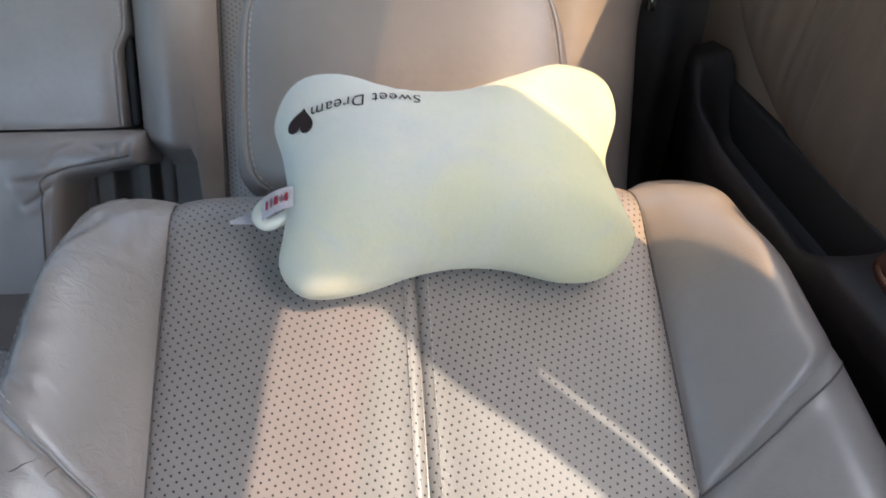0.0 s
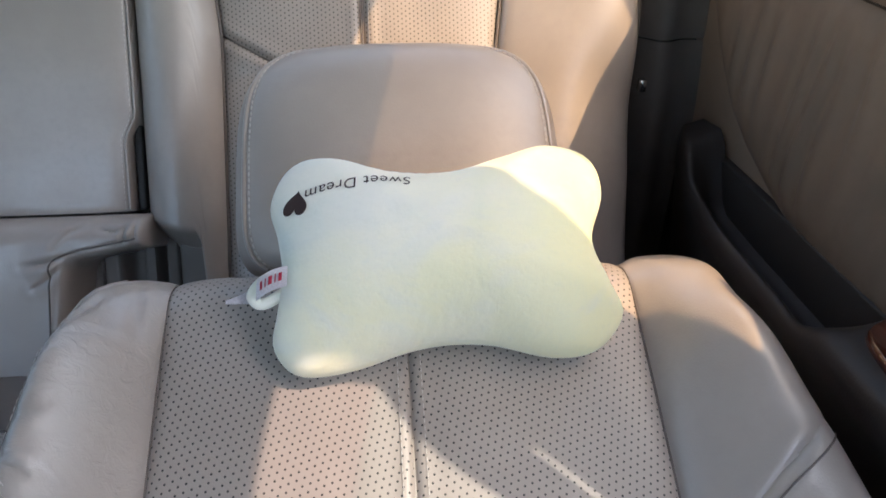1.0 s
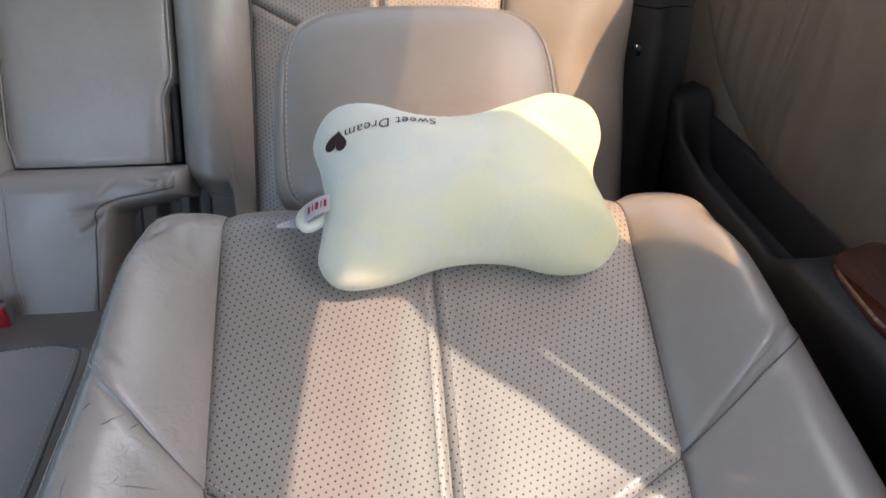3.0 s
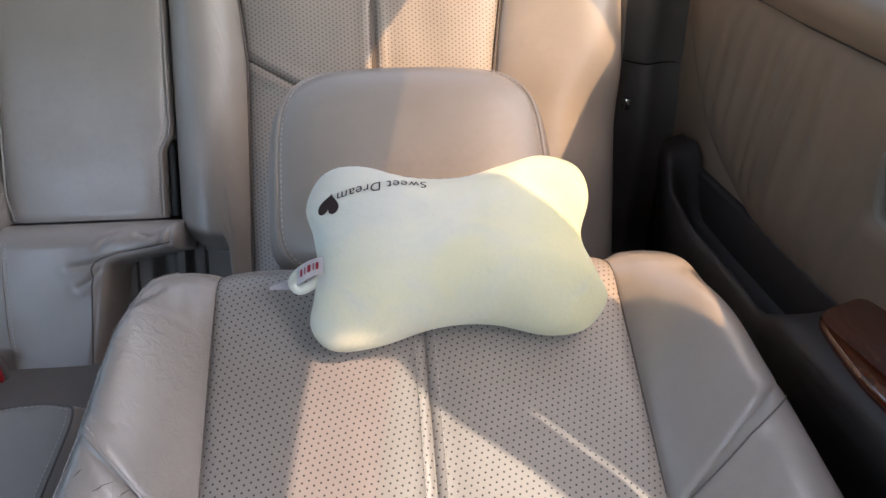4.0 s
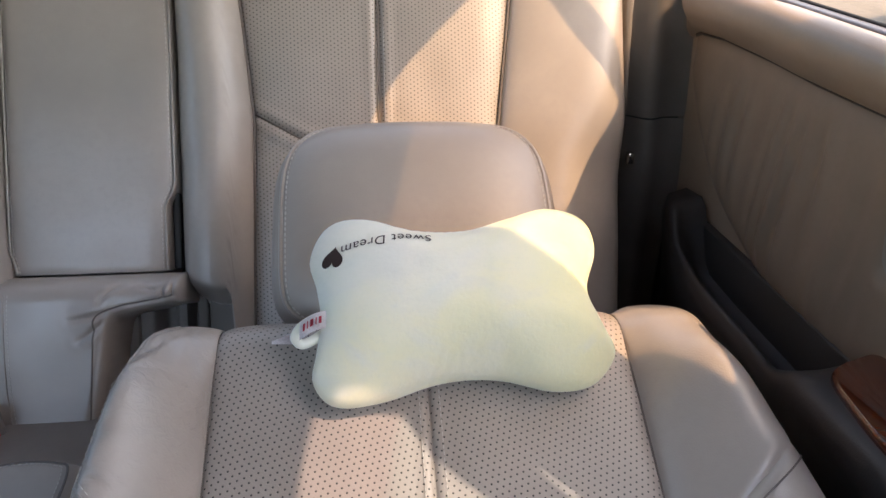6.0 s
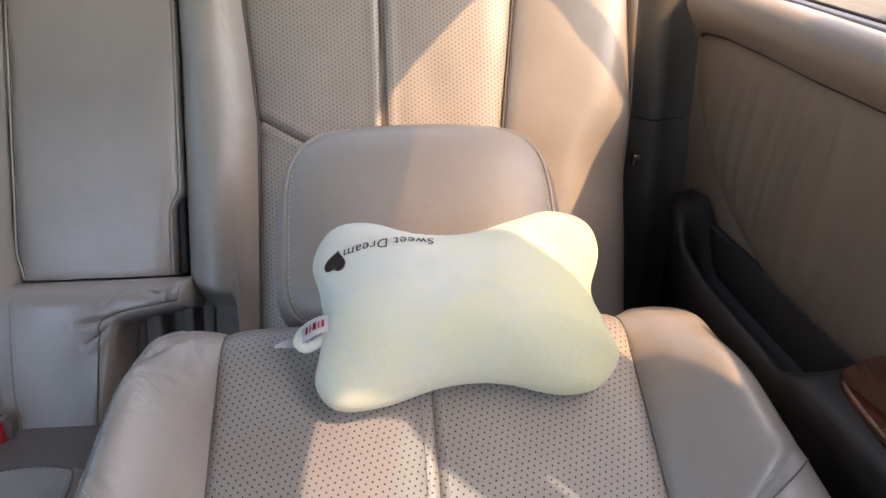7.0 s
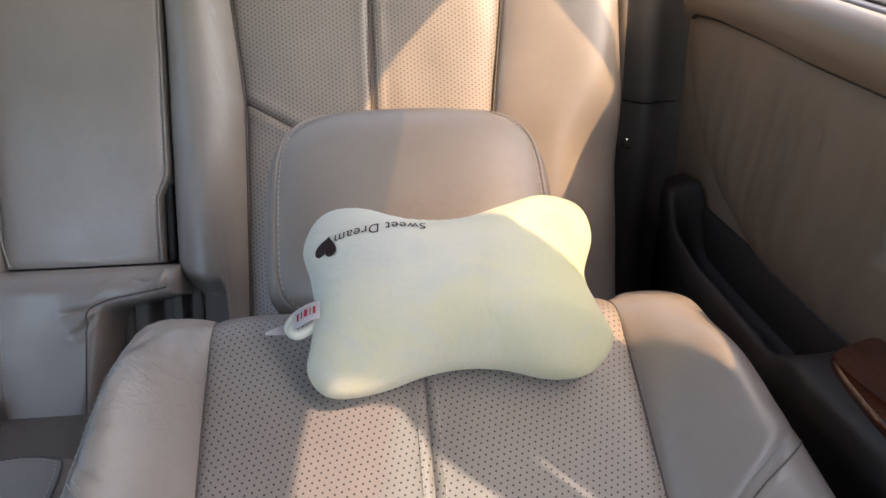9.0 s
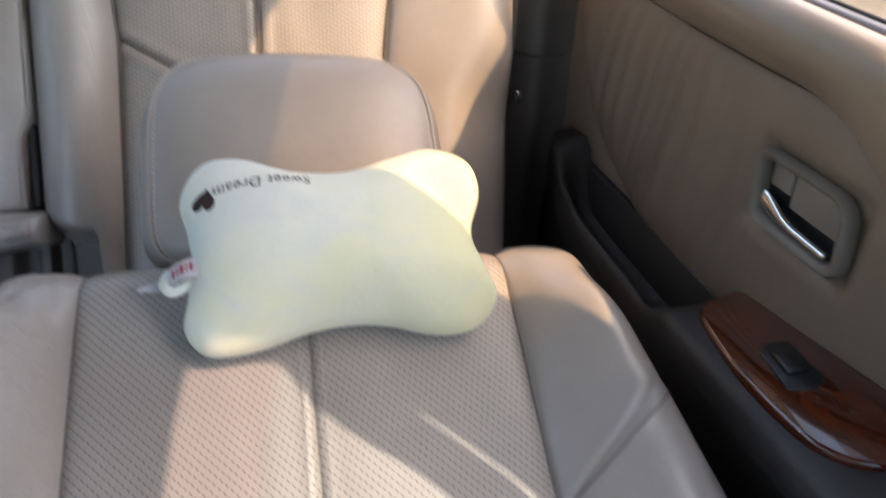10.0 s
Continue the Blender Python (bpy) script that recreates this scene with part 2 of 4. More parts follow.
def tube(points, r, segs=8, taper=None):
    pts = [Vector(p) for p in points]
    side = None

    bm = bmesh.new()
    rings = []
    for i, p in enumerate(pts):
        t = (pts[min(i + 1, len(pts) - 1)] - pts[max(i - 1, 0)]).normalized()
        side = (side - t * side.dot(t)) if side is not None else t.orthogonal()
        side.normalize()
        up = t.cross(side)
        rr = r * (taper(i / (len(pts) - 1)) if taper else 1)
        rings.append([bm.verts.new(p + (side * math.cos(a) + up * math.sin(a)) * rr) for a in (2 * math.pi * k / segs for k in range(segs))])
    for a, b in zip(rings, rings[1:]):
        for k in range(segs):
            bm.faces.new((a[k], a[(k + 1) % segs], b[(k + 1) % segs], b[k]))
    bm.faces.new(rings[0][::-1])
    bm.faces.new(rings[-1])
    return bm


def stitches(points, pitch=0.0055, length=0.0038, r=0.0006):
    """Thread dashes along a line of points."""
    pts = [Vector(p) for p in points]
    bm = bmesh.new()
    run, nxt = 0.0, 0.0
    for a, b in zip(pts, pts[1:]):
        d = (b - a).length
        if d < 1e-6:
            continue
        t = (b - a) / d
        o = t.orthogonal().normalized()
        u = t.cross(o)
        while nxt < run + d:
            c = a + t * (nxt - run)
            ring = []
            for off, rr in ((0, 0.5), (0.5, 1.0), (1.0, 0.5)):
                ring.append([bm.verts.new(c + t * (off * length) + (o * math.cos(k * math.pi / 2) + u * math.sin(k * math.pi / 2)) * r * rr) for k in range(4)])
            for p, q in zip(ring, ring[1:]):
                for k in range(4):
                    bm.faces.new((p[k], p[(k + 1) % 4], q[(k + 1) % 4], q[k]))
            bm.faces.new(ring[0][::-1])
            bm.faces.new(ring[-1])
            nxt += pitch
        run += d
    return bm


def prism(outline, thick, bevel=0.0, segs=2):
    """A flat outline (3D points) pushed along thick, with bevelled edges."""
    bm = bmesh.new()
    vs = [bm.verts.new(p) for p in outline]
    f = bm.faces.new(vs)
    ext = bmesh.ops.extrude_face_region(bm, geom=[f])
    bmesh.ops.translate(bm, vec=thick, verts=[e for e in ext["geom"] if isinstance(e, bmesh.types.BMVert)])
    bmesh.ops.recalc_face_normals(bm, faces=bm.faces[:])
    if bevel:
        bmesh.ops.bevel(bm, geom=bm.edges[:], offset=bevel, segments=segs, affect='EDGES', profile=0.5)
    return bm


def block(lo, hi, bevel=0.0, segs=2):
    a, b = Vector(lo), Vector(hi)
    return prism([(a.x, a.y, a.z), (b.x, a.y, a.z), (b.x, b.y, a.z), (a.x, b.y, a.z)], Vector((0, 0, b.z - a.z)), bevel, segs)


def joined(*bms):
    out = bmesh.new()
    out.loops.layers.uv.new("UVMap")
    for b in bms:
        me = bpy.data.meshes.new("tmp")
        b.to_mesh(me)
        b.free()
        out.from_mesh(me)
        bpy.data.meshes.remove(me)
    return out


def mesh_of(name, bm, material, flat=False):
    bmesh.ops.recalc_face_normals(bm, faces=bm.faces[:])
    me = bpy.data.meshes.new(name)
    bm.to_mesh(me)
    bm.free()
    me.materials.append(material)
    if not flat:
        me.polygons.foreach_set("use_smooth", [True] * len(me.polygons))
        me.set_sharp_from_angle(angle=radians(50))
    return me


def thing(name, place, label, category, group="", kind=""):
    ob = new(name)
    ob.empty_display_size = 0.05
    ob.location = place
    bpy.context.view_layer.update()
    return tagged(ob, label, category, group, kind)


def part(name, bm, material, parent, label=""):
    ob = new(name, mesh_of(name, bm, material))
    if parent is not None:
        ob.parent = parent
        bpy.context.view_layer.update()
        ob.matrix_parent_inverse = parent.matrix_world.inverted()
    if label:
        tagged(ob, label)
    return ob


def solid(name, bm, material, label, category, kind="", group=""):
    ob = new(name, mesh_of(name, bm, material))
    return tagged(ob, label, category, group, kind)


# ---- the shell of the car: floor, roof, pillars, windows ----
FLOOR_Z, MID_X = 0.0, -0.41


def side_pt(y, z, out=0.0, mirror=False):
    """A point of the leaning side of the cabin above the sill."""
    x = 0.43 - (z - 0.88) * 0.27 + out
    return Vector((2 * MID_X - x if mirror else x, y, z))


# lower edge of the unseen rail, bent to outline the sun patches and cut skylight
def rail_z(y):
    return lerp_list([(-0.95, 0.92), (-0.6, 0.96), (-0.3, 1.02), (-0.1, 1.12), (-0.05, 1.240), (0.0, 1.252), (0.09, 1.266), (0.14, 1.275), (0.19, 1.279), (0.198, 1.257), (0.206, 1.237), (0.213, 1.219), (0.224, 1.19), (0.235, 1.16), (0.27, 1.16), (0.36, 1.255), (0.437, 1.266), (0.50, 1.277), (0.54, 1.279), (0.62, 1.287), (0.70, 1.292), (0.741, 1.291), (0.781, 1.281), (0.830, 1.259), (0.863, 1.243), (0.93, 1.19), (1.1, 1.0), (1.15, 0.93)], y)


solid("floor", block((-1.30, -1.2, -0.06), (0.48, 1.6, FLOOR_Z)), M_CARPET, "dark carpet floor of the car cabin", "floor", "structure")
solid("ground", prism([(-400, -400, -0.34), (400, -400, -0.34), (400, 400, -0.34), (-400, 400, -0.34)], Vector((0, 0, -0.2))), M_GROUND, "pale dusty ground outside the car", "ground", "structure")


def roof_sheet(s, t):
    y = -0.55 + 1.59 * t
    x = -1.12 + (0.30 + 1.12) * s
    return Vector((x, y, 1.31 + 0.035 * math.sin(math.pi * s) - 0.03 * (2 * t - 1) ** 2)), (x, y)


roof = sheet(roof_sheet, 12, 14)
bmesh.ops.solidify(roof, geom=roof.faces[:], thickness=-0.04)
solid("ceiling", roof, M_ROOF, "dim grey-beige fabric headliner of the car roof", "ceiling", "structure")


def cabin_side(mirror):
    """The unseen window frame of one side, cut to shape the sun patches: rail, pillars, and the divider behind the rear
    door's glass.
    """
    out = Vector((-1 if mirror else 1, 0, 0))
    thick = out * 0.04
    tag = "right" if mirror else "left"

    def strip(name, ring, label, depth):
        solid(name, prism([side_pt(y, z, 0, mirror) for y, z in ring], out * depth), M_PILLAR, label, "pillar", "structure")

    ys = [-0.95, -0.6, -0.3, -0.1, -0.05, 0.0, 0.09, 0.14, 0.19, 0.198, 0.206, 0.213, 0.224, 0.235, 0.27, 0.36, 0.437, 0.50, 0.54, 0.62, 0.70, 0.741, 0.781, 0.830, 0.863, 0.93, 1.1, 1.15]
    ring = [(y, rail_z(y)) for y in ys]
    top = [(1.35, 1.0), (1.2, 1.2), (0.95, 1.34), (0.5, 1.36), (0.0, 1.34), (-0.35, 1.26), (-0.7, 1.12), (-1.0, 0.97)]
    strip(f"wall_{tag}_rail", ring + top, "grey-beige roof rail trim above the side windows", -0.03)
    # the unseen pillar between the doors, in two lengths outlined to cast the seat's shadow edges; the thin gap between
    # them lets a streak of sun through
    strip(f"pillar_{tag}_front", [(0.10, 0.84), (0.166, 0.84), (0.169, 0.90), (0.2005, 0.979), (0.2118, 1.023), (0.2202, 1.058), (0.2262, 1.078), (0.30, 1.31), (0.262, 1.31), (0.240, 1.24), (0.228, 1.205), (0.215, 1.181), (0.194, 1.144), (0.184, 1.107), (0.177, 1.057), (0.150, 0.951), (0.125, 0.88)], "grey-beige door pillar trim at the front door", -0.006)
    strip(f"pillar_{tag}_mid", [(0.17, 0.84), (0.41, 0.84), (0.41, 0.934), (0.385, 0.934), (0.350, 0.932), (0.324, 0.9255), (0.3305, 0.9415), (0.3402, 0.955), (0.3548, 0.968), (0.366, 0.979), (0.364, 1.02), (0.353, 1.084), (0.349, 1.12), (0.349, 1.145), (0.352, 1.175), (0.40, 1.32), (0.29, 1.32), (0.2245, 1.080), (0.2225, 1.058), (0.2150, 1.023), (0.2045, 0.979), (0.187, 0.932), (0.172, 0.928)], "grey-beige door pillar trim behind the front seat", 0.006)
    # unseen divider, placed to cast the dark band across the sunlit rear bolster
    strip(f"pillar_{tag}_divider", [(0.866, 0.86), (0.884, 0.86), (0.886, 0.93), (0.890, 0.954), (0.903, 0.986), (0.910, 1.033), (0.915, 1.08), (0.930, 1.122), (0.97, 1.2), (0.935, 1.22), (0.902, 1.122), (0.888, 1.064), (0.877, 1.005), (0.872, 0.956), (0.870, 0.93)], "slim dark divider behind the rear door glass", 0.008)
    strip(f"pillar_{tag}_rear", [(1.07, 0.88), (1.5, 0.88), (1.38, 1.02), (1.2, 1.22), (1.0, 1.3), (0.99, 1.2), (1.05, 1.05)], "grey-beige rear pillar trim", 0.03)
    # the lower side outside the doors
    sx = 2 * MID_X - 0.47 if mirror else 0.47
    solid(f"wall_{tag}", prism([(sx, -1.2, -0.05), (sx, 1.6, -0.05), (sx, 1.6, 0.855), (sx, -1.2, 0.855)], thick), M_DARK, "dark lower side wall of the cabin", "wall", "structure")
    for name, lo, hi in (("window_front", -0.9, 0.262), ("window_rear", 0.27, 1.06)):
        w = thing(f"{name}_{tag}", side_pt((lo + hi) / 2, 0.9, 0.03, mirror), "clear side window of the car", "window", "", "structure")

        def pane(s, t):
            y = lo + (hi - lo) * s
            z = 0.85 + (min(max(rail_z(y) + 0.12, 0.86), 1.36) - 0.85) * t
            return side_pt(y, z, 0.024, mirror), (y, z)

        g = sheet(pane, 10, 3)
        bmesh.ops.solidify(g, geom=g.faces[:], thickness=0.004)
        part("pane", g, M_TINT if mirror else (M_BRONZE if name == "window_rear" else M_GLASS), w, "dark tinted pane" if mirror else "")
        if name == "window_front" and not mirror:
            # unseen filter, added to turn part of the seat's sun stripe pink
            def band(s, t):
                y = -0.3 + 0.53 * s
                return side_pt(y, rail_z(min(y, 0.19)) + 0.11 - 0.167 * t, 0.021, mirror), (y, t)

            sb = sheet(band, 20, 2)
            bmesh.ops.solidify(sb, geom=sb.faces[:], thickness=0.001)
            part("rosy_filter", sb, M_ROSY_FILTER, w, "unseen rosy filter added to tint the sun stripe")
        if name == "window_rear" and not mirror:
            # unseen mesh, added to weaken the sun that falls on the headrest
            def screen(s, t):
                y = 0.432 + 0.268 * s
                return side_pt(y - 0.04 * t * (1 - s), 0.925 + (rail_z(y) + 0.06 - 0.925) * t, 0.016, mirror), (y, t)

            sc = sheet(screen, 8, 4)
            bmesh.ops.solidify(sc, geom=sc.faces[:], thickness=0.001)
            part("light_dimmer", sc, M_MESH, w, "unseen dark mesh added to dim the daylight")


cabin_side(False)
cabin_side(True)
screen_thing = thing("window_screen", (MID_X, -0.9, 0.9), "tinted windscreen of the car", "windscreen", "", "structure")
part("pane", prism([(-1.22, -1.16, 0.86), (0.40, -1.16, 0.86), (0.32, -0.56, 1.30), (-1.14, -0.56, 1.30)], Vector((0, 0.002, 0.005))), M_SCREEN, screen_thing)
# unseen dark sheet, added to cut skylight on the right-hand bolster
part("light_dimmer", prism([(-0.36, -1.14, 0.87), (0.40, -1.14, 0.87), (0.32, -0.54, 1.30), (-0.36, -0.54, 1.30)], Vector((0, 0.001, 0.003))), M_DIM, screen_thing, "unseen dark mesh added to dim the daylight")
back_thing = thing("window_back", (MID_X, 1.35, 1.1), "clear rear window of the car", "rear window", "", "structure")
part("pane", prism([(-1.20, 1.52, 0.97), (0.38, 1.52, 0.97), (0.26, 1.04, 1.335), (-1.08, 1.04, 1.335)], Vector((0, 0.003, 0.004))), M_REARGLASS, back_thing)
# front bulkhead and scuttle below the windscreen, shelf and tail behind the rear seat
solid("wall_front", block((-1.30, -1.25, -0.05), (0.48, -1.15, 0.86)), M_DARK, "dark bulkhead at the front of the cabin", "wall", "structure")
solid("wall_front_shelf", prism([(-1.25, -1.15, 0.55), (-1.25, -0.62, 0.55), (-1.25, -0.62, 0.80), (-1.25, -1.15, 0.88)], Vector((1.68, 0, 0)), 0.02), M_DARK, "dark dashboard top below the windscreen", "dashboard", "structure")
solid("wall_rear", block((-1.30, 1.50, -0.05), (0.48, 1.56, 0.96)), M_DARK, "dark wall behind the rear seat", "wall", "structure")
solid("wall_rear_shelf", block((-1.25, 1.19, 0.92), (0.43, 1.50, 0.96), 0.01), M_CARPET, "dark parcel shelf behind the rear seat", "shelf", "structure")


# ---- front seat, its back let down towards the rear bench ----
TH = radians(27)
SO, SV, SN = Vector((0, 0.582, 0.649)), Vector((0, math.cos(TH), math.sin(TH))), Vector((0, -math.sin(TH), math.cos(TH)))
ROLL0, ROLL_R = -0.029, 0.042
W_END = ROLL0 + ROLL_R * 1.9 + 0.05


def seat_pt(x, w, h):
    """Seat-back coordinates: across, along (towards the head), out of the face. The head end rolls over."""
    if w <= ROLL0:
        return SO + X * x + SV * w + SN * h
    a = min((w - ROLL0) / ROLL_R, 1.9)
    v = ROLL0 + (ROLL_R + h) * math.sin(a)
    k = -ROLL_R + (ROLL_R + h) * math.cos(a)
    rest = max(0.0, w - ROLL0 - 1.9 * ROLL_R)
    v += rest * math.cos(a)
    k -= rest * math.sin(a)
    return SO + X * x + SV * v + SN * k


SEAM_X = 0.181
DIAG = [(0.0, -0.332), (0.05, -0.312), (0.11, -0.284), (0.178, -0.243), (0.225, -0.195), (0.27, -0.158), (0.32, -0.12)]


def seam_x(w):
    return SEAM_X - 0.012 * max(0.0, -w - 0.1)


EDGE = {-1: [(-0.62, 0.338), (-0.272, 0.282), (-0.168, 0.259), (-0.095, 0.2465), (-0.04, 0.241), (0.0, 0.239)],
        1: [(-0.62, 0.390), (-0.245, 0.310), (-0.175, 0.2935), (-0.11, 0.2765), (-0.05, 0.258), (0.0, 0.251)]}


def edge_x(side, w):
    base = lerp_list(EDGE[side], w)
    return base - 0.05 * smooth((w + 0.045) / 0.11) ** 1.5


def perf_h(x, w):
    a = abs(x)
    h = 0.0045 * (1 - abs((a - 0.09) / 0.09) ** 8)
    h += 0.0020 * math.exp(-((a - 0.006) / 0.0050) ** 2) - 0.0022 * math.exp(-(a / 0.0012) ** 2)
    h += 0.0022 * noise.noise(Vector((x * 14, w * 9, 3.1)))
    if x < 0:
        h -= 0.0012 * math.exp(-((a - 0.046) / 0.006) ** 2) * smooth((-w - 0.1) / 0.1)
    h -= 0.0035 * math.exp(-((SEAM_X - a) / 0.003)) * (1 - 0.8 * smooth((w + 0.07) / 0.06))
    d = abs(w - lerp_list(DIAG, a))
    h -= 0.0035 * math.exp(-(d / 0.0025))
    h += 0.0014 * math.exp(-((d - 0.010) / 0.008) ** 2)
    return h


def perf_panel(side, upper):
    def fn(s, t):
        s = 0.5 - 0.5 * math.cos(math.pi * s)
        a = s * SEAM_X
        d = lerp_list(DIAG, a)
        if upper:
            q = t ** 1.35
            w = d + (W_END - d) * q
        else:
            w = -0.62 + (d + 0.62) * (1 - (1 - t) ** 1.6)
        a = s * seam_x(w)
        return seat_pt(side * a, w, perf_h(side * a, w)), (side * a, w)
    return sheet(fn, 34, 60 if upper else 30)


BOLSTER = [(0.0, -0.0035), (0.03, 0.0025), (0.14, 0.0115), (0.36, 0.026), (0.60, 0.038), (0.80, 0.043), (0.93, 0.038), (1.0, 0.024), (1.03, -0.005), (1.02, -0.04), (0.97, -0.085), (0.9, -0.12)]
BOLSTER_ROUND = [(0.0, -0.0035), (0.03, 0.0025), (0.14, 0.0115), (0.34, 0.024), (0.54, 0.0325), (0.70, 0.035), (0.83, 0.0315), (0.93, 0.0225), (1.0, 0.008), (1.04, -0.013), (1.03, -0.045), (0.97, -0.09), (0.9, -0.12)]
BOLSTER_PTS = {-1: spline([(a, b, 0) for a, b in BOLSTER], 41), 1: spline([(a, b, 0) for a, b in BOLSTER_ROUND], 41)}


# soft folds that run from the outer edge of the worn bolster up to its shoulder
FOLDS = [[(0.246, -0.085), (0.235, -0.055), (0.218, -0.022), (0.200, -0.004)], [(0.248, -0.105), (0.232, -0.072), (0.212, -0.062), (0.192, -0.066)],
         [(0.252, -0.130), (0.226, -0.118), (0.205, -0.108)], [(0.204, -0.004), (0.197, -0.040), (0.194, -0.070)], [(0.250, -0.150), (0.234, -0.160), (0.215, -0.157)],
         [(0.242, -0.060), (0.228, -0.040), (0.222, -0.012)]]


def grooves(lines, a, w, wide, deep):
    """Depth of soft folds along lines, with a swelling on either side."""
    total = 0.0
    for line in lines:
        best, at = 1.0, 0
        for i, p in enumerate(line):
            d = (p.x - a) ** 2 + (p.y - w) ** 2
            if d < best:
                best, at = d, i
        d = math.sqrt(best)
        if d < wide * 6:
            fade = math.sin(math.pi * (0.12 + 0.80 * at / (len(line) - 1)))
            total += deep * fade * (math.exp(-(d / wide) ** 2) - 0.55 * math.exp(-((d - 2.6 * wide) / (1.8 * wide)) ** 2))
    return total


FOLD_LINES = [spline([(a, w, 0) for a, w in fold], 14) for fold in FOLDS]


def bolster_place(side, f, hh, w):
    rise = (0.06 + 0.94 * smooth((-w + 0.01) / 0.11)) * 1.5
    sx, ex = seam_x(w), edge_x(side, w)
    a = sx + (ex - sx) * f
    h = hh * (rise if hh > 0 else (1.0 if f > 0.5 else 1 - 0.8 * smooth((w + 0.07) / 0.06)))
    d = abs(w - lerp_list(DIAG, min(a, 0.29)))
    h -= (0.0035 * math.exp(-(d / 0.003)) - 0.0018 * math.exp(-((d - 0.011) / 0.009) ** 2)) * (1 - 0.8 * smooth((f - 0.6) / 0.35))
    h += 0.0022 * noise.noise(Vector((a * 22, w * 13, 7.7 * side))) * min(1, f * 4)
    if side > 0:
        h += 0.005 * smooth(f * 2.5) * smooth((w + 0.11) / 0.1)
    elif w > -0.45:
        h -= grooves(FOLD_LINES, a, w, 0.0026, 0.0020 if w > -0.16 else 0.0007)
    return seat_pt(side * a, w, h)


def bolster_panel(side, upper):
    def fn(s, t):
        p = BOLSTER_PTS[side][round(s * 40)]
        a0 = min(SEAM_X + 0.09 * min(p.x, 1.0), 0.27)
        d = lerp_list(DIAG, a0)
        w = d + (W_END - d) * t ** 1.3 if upper else -0.62 + (d + 0.62) * (1 - (1 - t) ** 1.6)
        return bolster_place(side, p.x, p.y, w), (p.x, w)
    return sheet(fn, 40, 120 if upper else 90)


seat = thing("front_seat", (0, -0.2, FLOOR_Z), "beige leather front seat with its perforated back reclined towards the rear", "car seat")
for side in (-1, 1):
    part("perforated_panel", perf_panel(side, True), M_PERF, seat)
    part("lower_perforated_panel", perf_panel(side, False), M_PERF, seat)
    part("bolster", bolster_panel(side, True), M_WORN if side < 0 else M_LEATHER, seat, "creased smooth leather side bolster" if side < 0 else "")
    part("lower_bolster", bolster_panel(side, False), M_WORN if side < 0 else M_LEATHER, seat)
    # dark cords sunk in the joints
    part("seam", tube([seat_pt(side * (seam_x(w) + 0.0005), w, -0.0028) for w in [-0.6 + i * 0.012 for i in range(55)]], 0.0016, 6), M_SEAM, seat, "dark sewn joint")
    diag = [(a, lerp_list(DIAG, a)) for a in [0.002 + i * 0.004 for i in range(45)]]
    part("seam", tube([seat_pt(side * a, w, perf_h(a, w) + 0.0006) for a, w in diag], 0.0009, 6), M_SEAM, seat, "dark sewn joint")
    part("stitching", stitches([seat_pt(side * 0.0085, w, perf_h(0.0085, w) + 0.0004) for w in [-0.6 + i * 0.01 for i in range(60)]]), M_THREAD, seat, "light thread stitching")
    part("stitching", stitches([seat_pt(side * a, w + 0.007, perf_h(a, w + 0.007) + 0.0005) for a, w in diag]), M_THREAD, seat, "light thread stitching")
    crest = [bolster_place(side, 0.985, 0.0305, w) for w in [-0.6 + i * 0.012 for i in range(52)]]
    if side < 0:
        part("piping", tube(crest, 0.0021, 8), M_LEATHER, seat, "raised leather piping")
    if side < 0:
        part("stitching", stitches([bolster_place(side, 0.945, 0.0378, w) for w in [-0.6 + i * 0.012 for i in range(52)]]), M_THREAD, seat, "light thread stitching")
    outer = []
    for i in range(24):
        f = i / 23 * 0.93
        hh = lerp_list(BOLSTER if side < 0 else BOLSTER_ROUND, f)
        a = SEAM_X + 0.09 * f
        outer.append(bolster_place(side, f, hh, lerp_list(DIAG, a)) + SN * 0.0012)
    part("seam", tube(outer, 0.0011 if side < 0 else 0.0008, 6), M_LEATHER if side < 0 else M_SEAM, seat, "raised sewn joint" if side < 0 else "dark sewn joint")
    if side < 0:
        part("stitching", stitches([p + SV * 0.006 + SN * 0.0006 for p in outer[8:]]), M_THREAD, seat, "light thread stitching")
# cracks in the worn bolster below its diagonal joint: distance across the seat, place along it
CRACKS = [[(0.2508, -0.2195), (0.2511, -0.2324), (0.2538, -0.2469), (0.2556, -0.261), (0.2559, -0.2747), (0.2566, -0.2896), (0.258, -0.31)], [(0.2546, -0.2679), (0.2519, -0.2779), (0.2493, -0.2841)],
          [(0.2635, -0.2711), (0.259, -0.2797), (0.2552, -0.2863)], [(0.2464, -0.2127), (0.2389, -0.2083), (0.2312, -0.2037), (0.224, -0.1982)], [(0.2237, -0.2115), (0.2192, -0.2062), (0.2168, -0.2022)],
          [(0.2311, -0.2475), (0.2272, -0.2424), (0.224, -0.2372)], [(0.2304, -0.2474), (0.2204, -0.2457), (0.2116, -0.2458), (0.2021, -0.2455)], [(0.2411, -0.2807), (0.2294, -0.2831), (0.2218, -0.2875)], [(0.2494, -0.1983), (0.2437, -0.1928), (0.2352, -0.1878)]]
crack_tubes = []
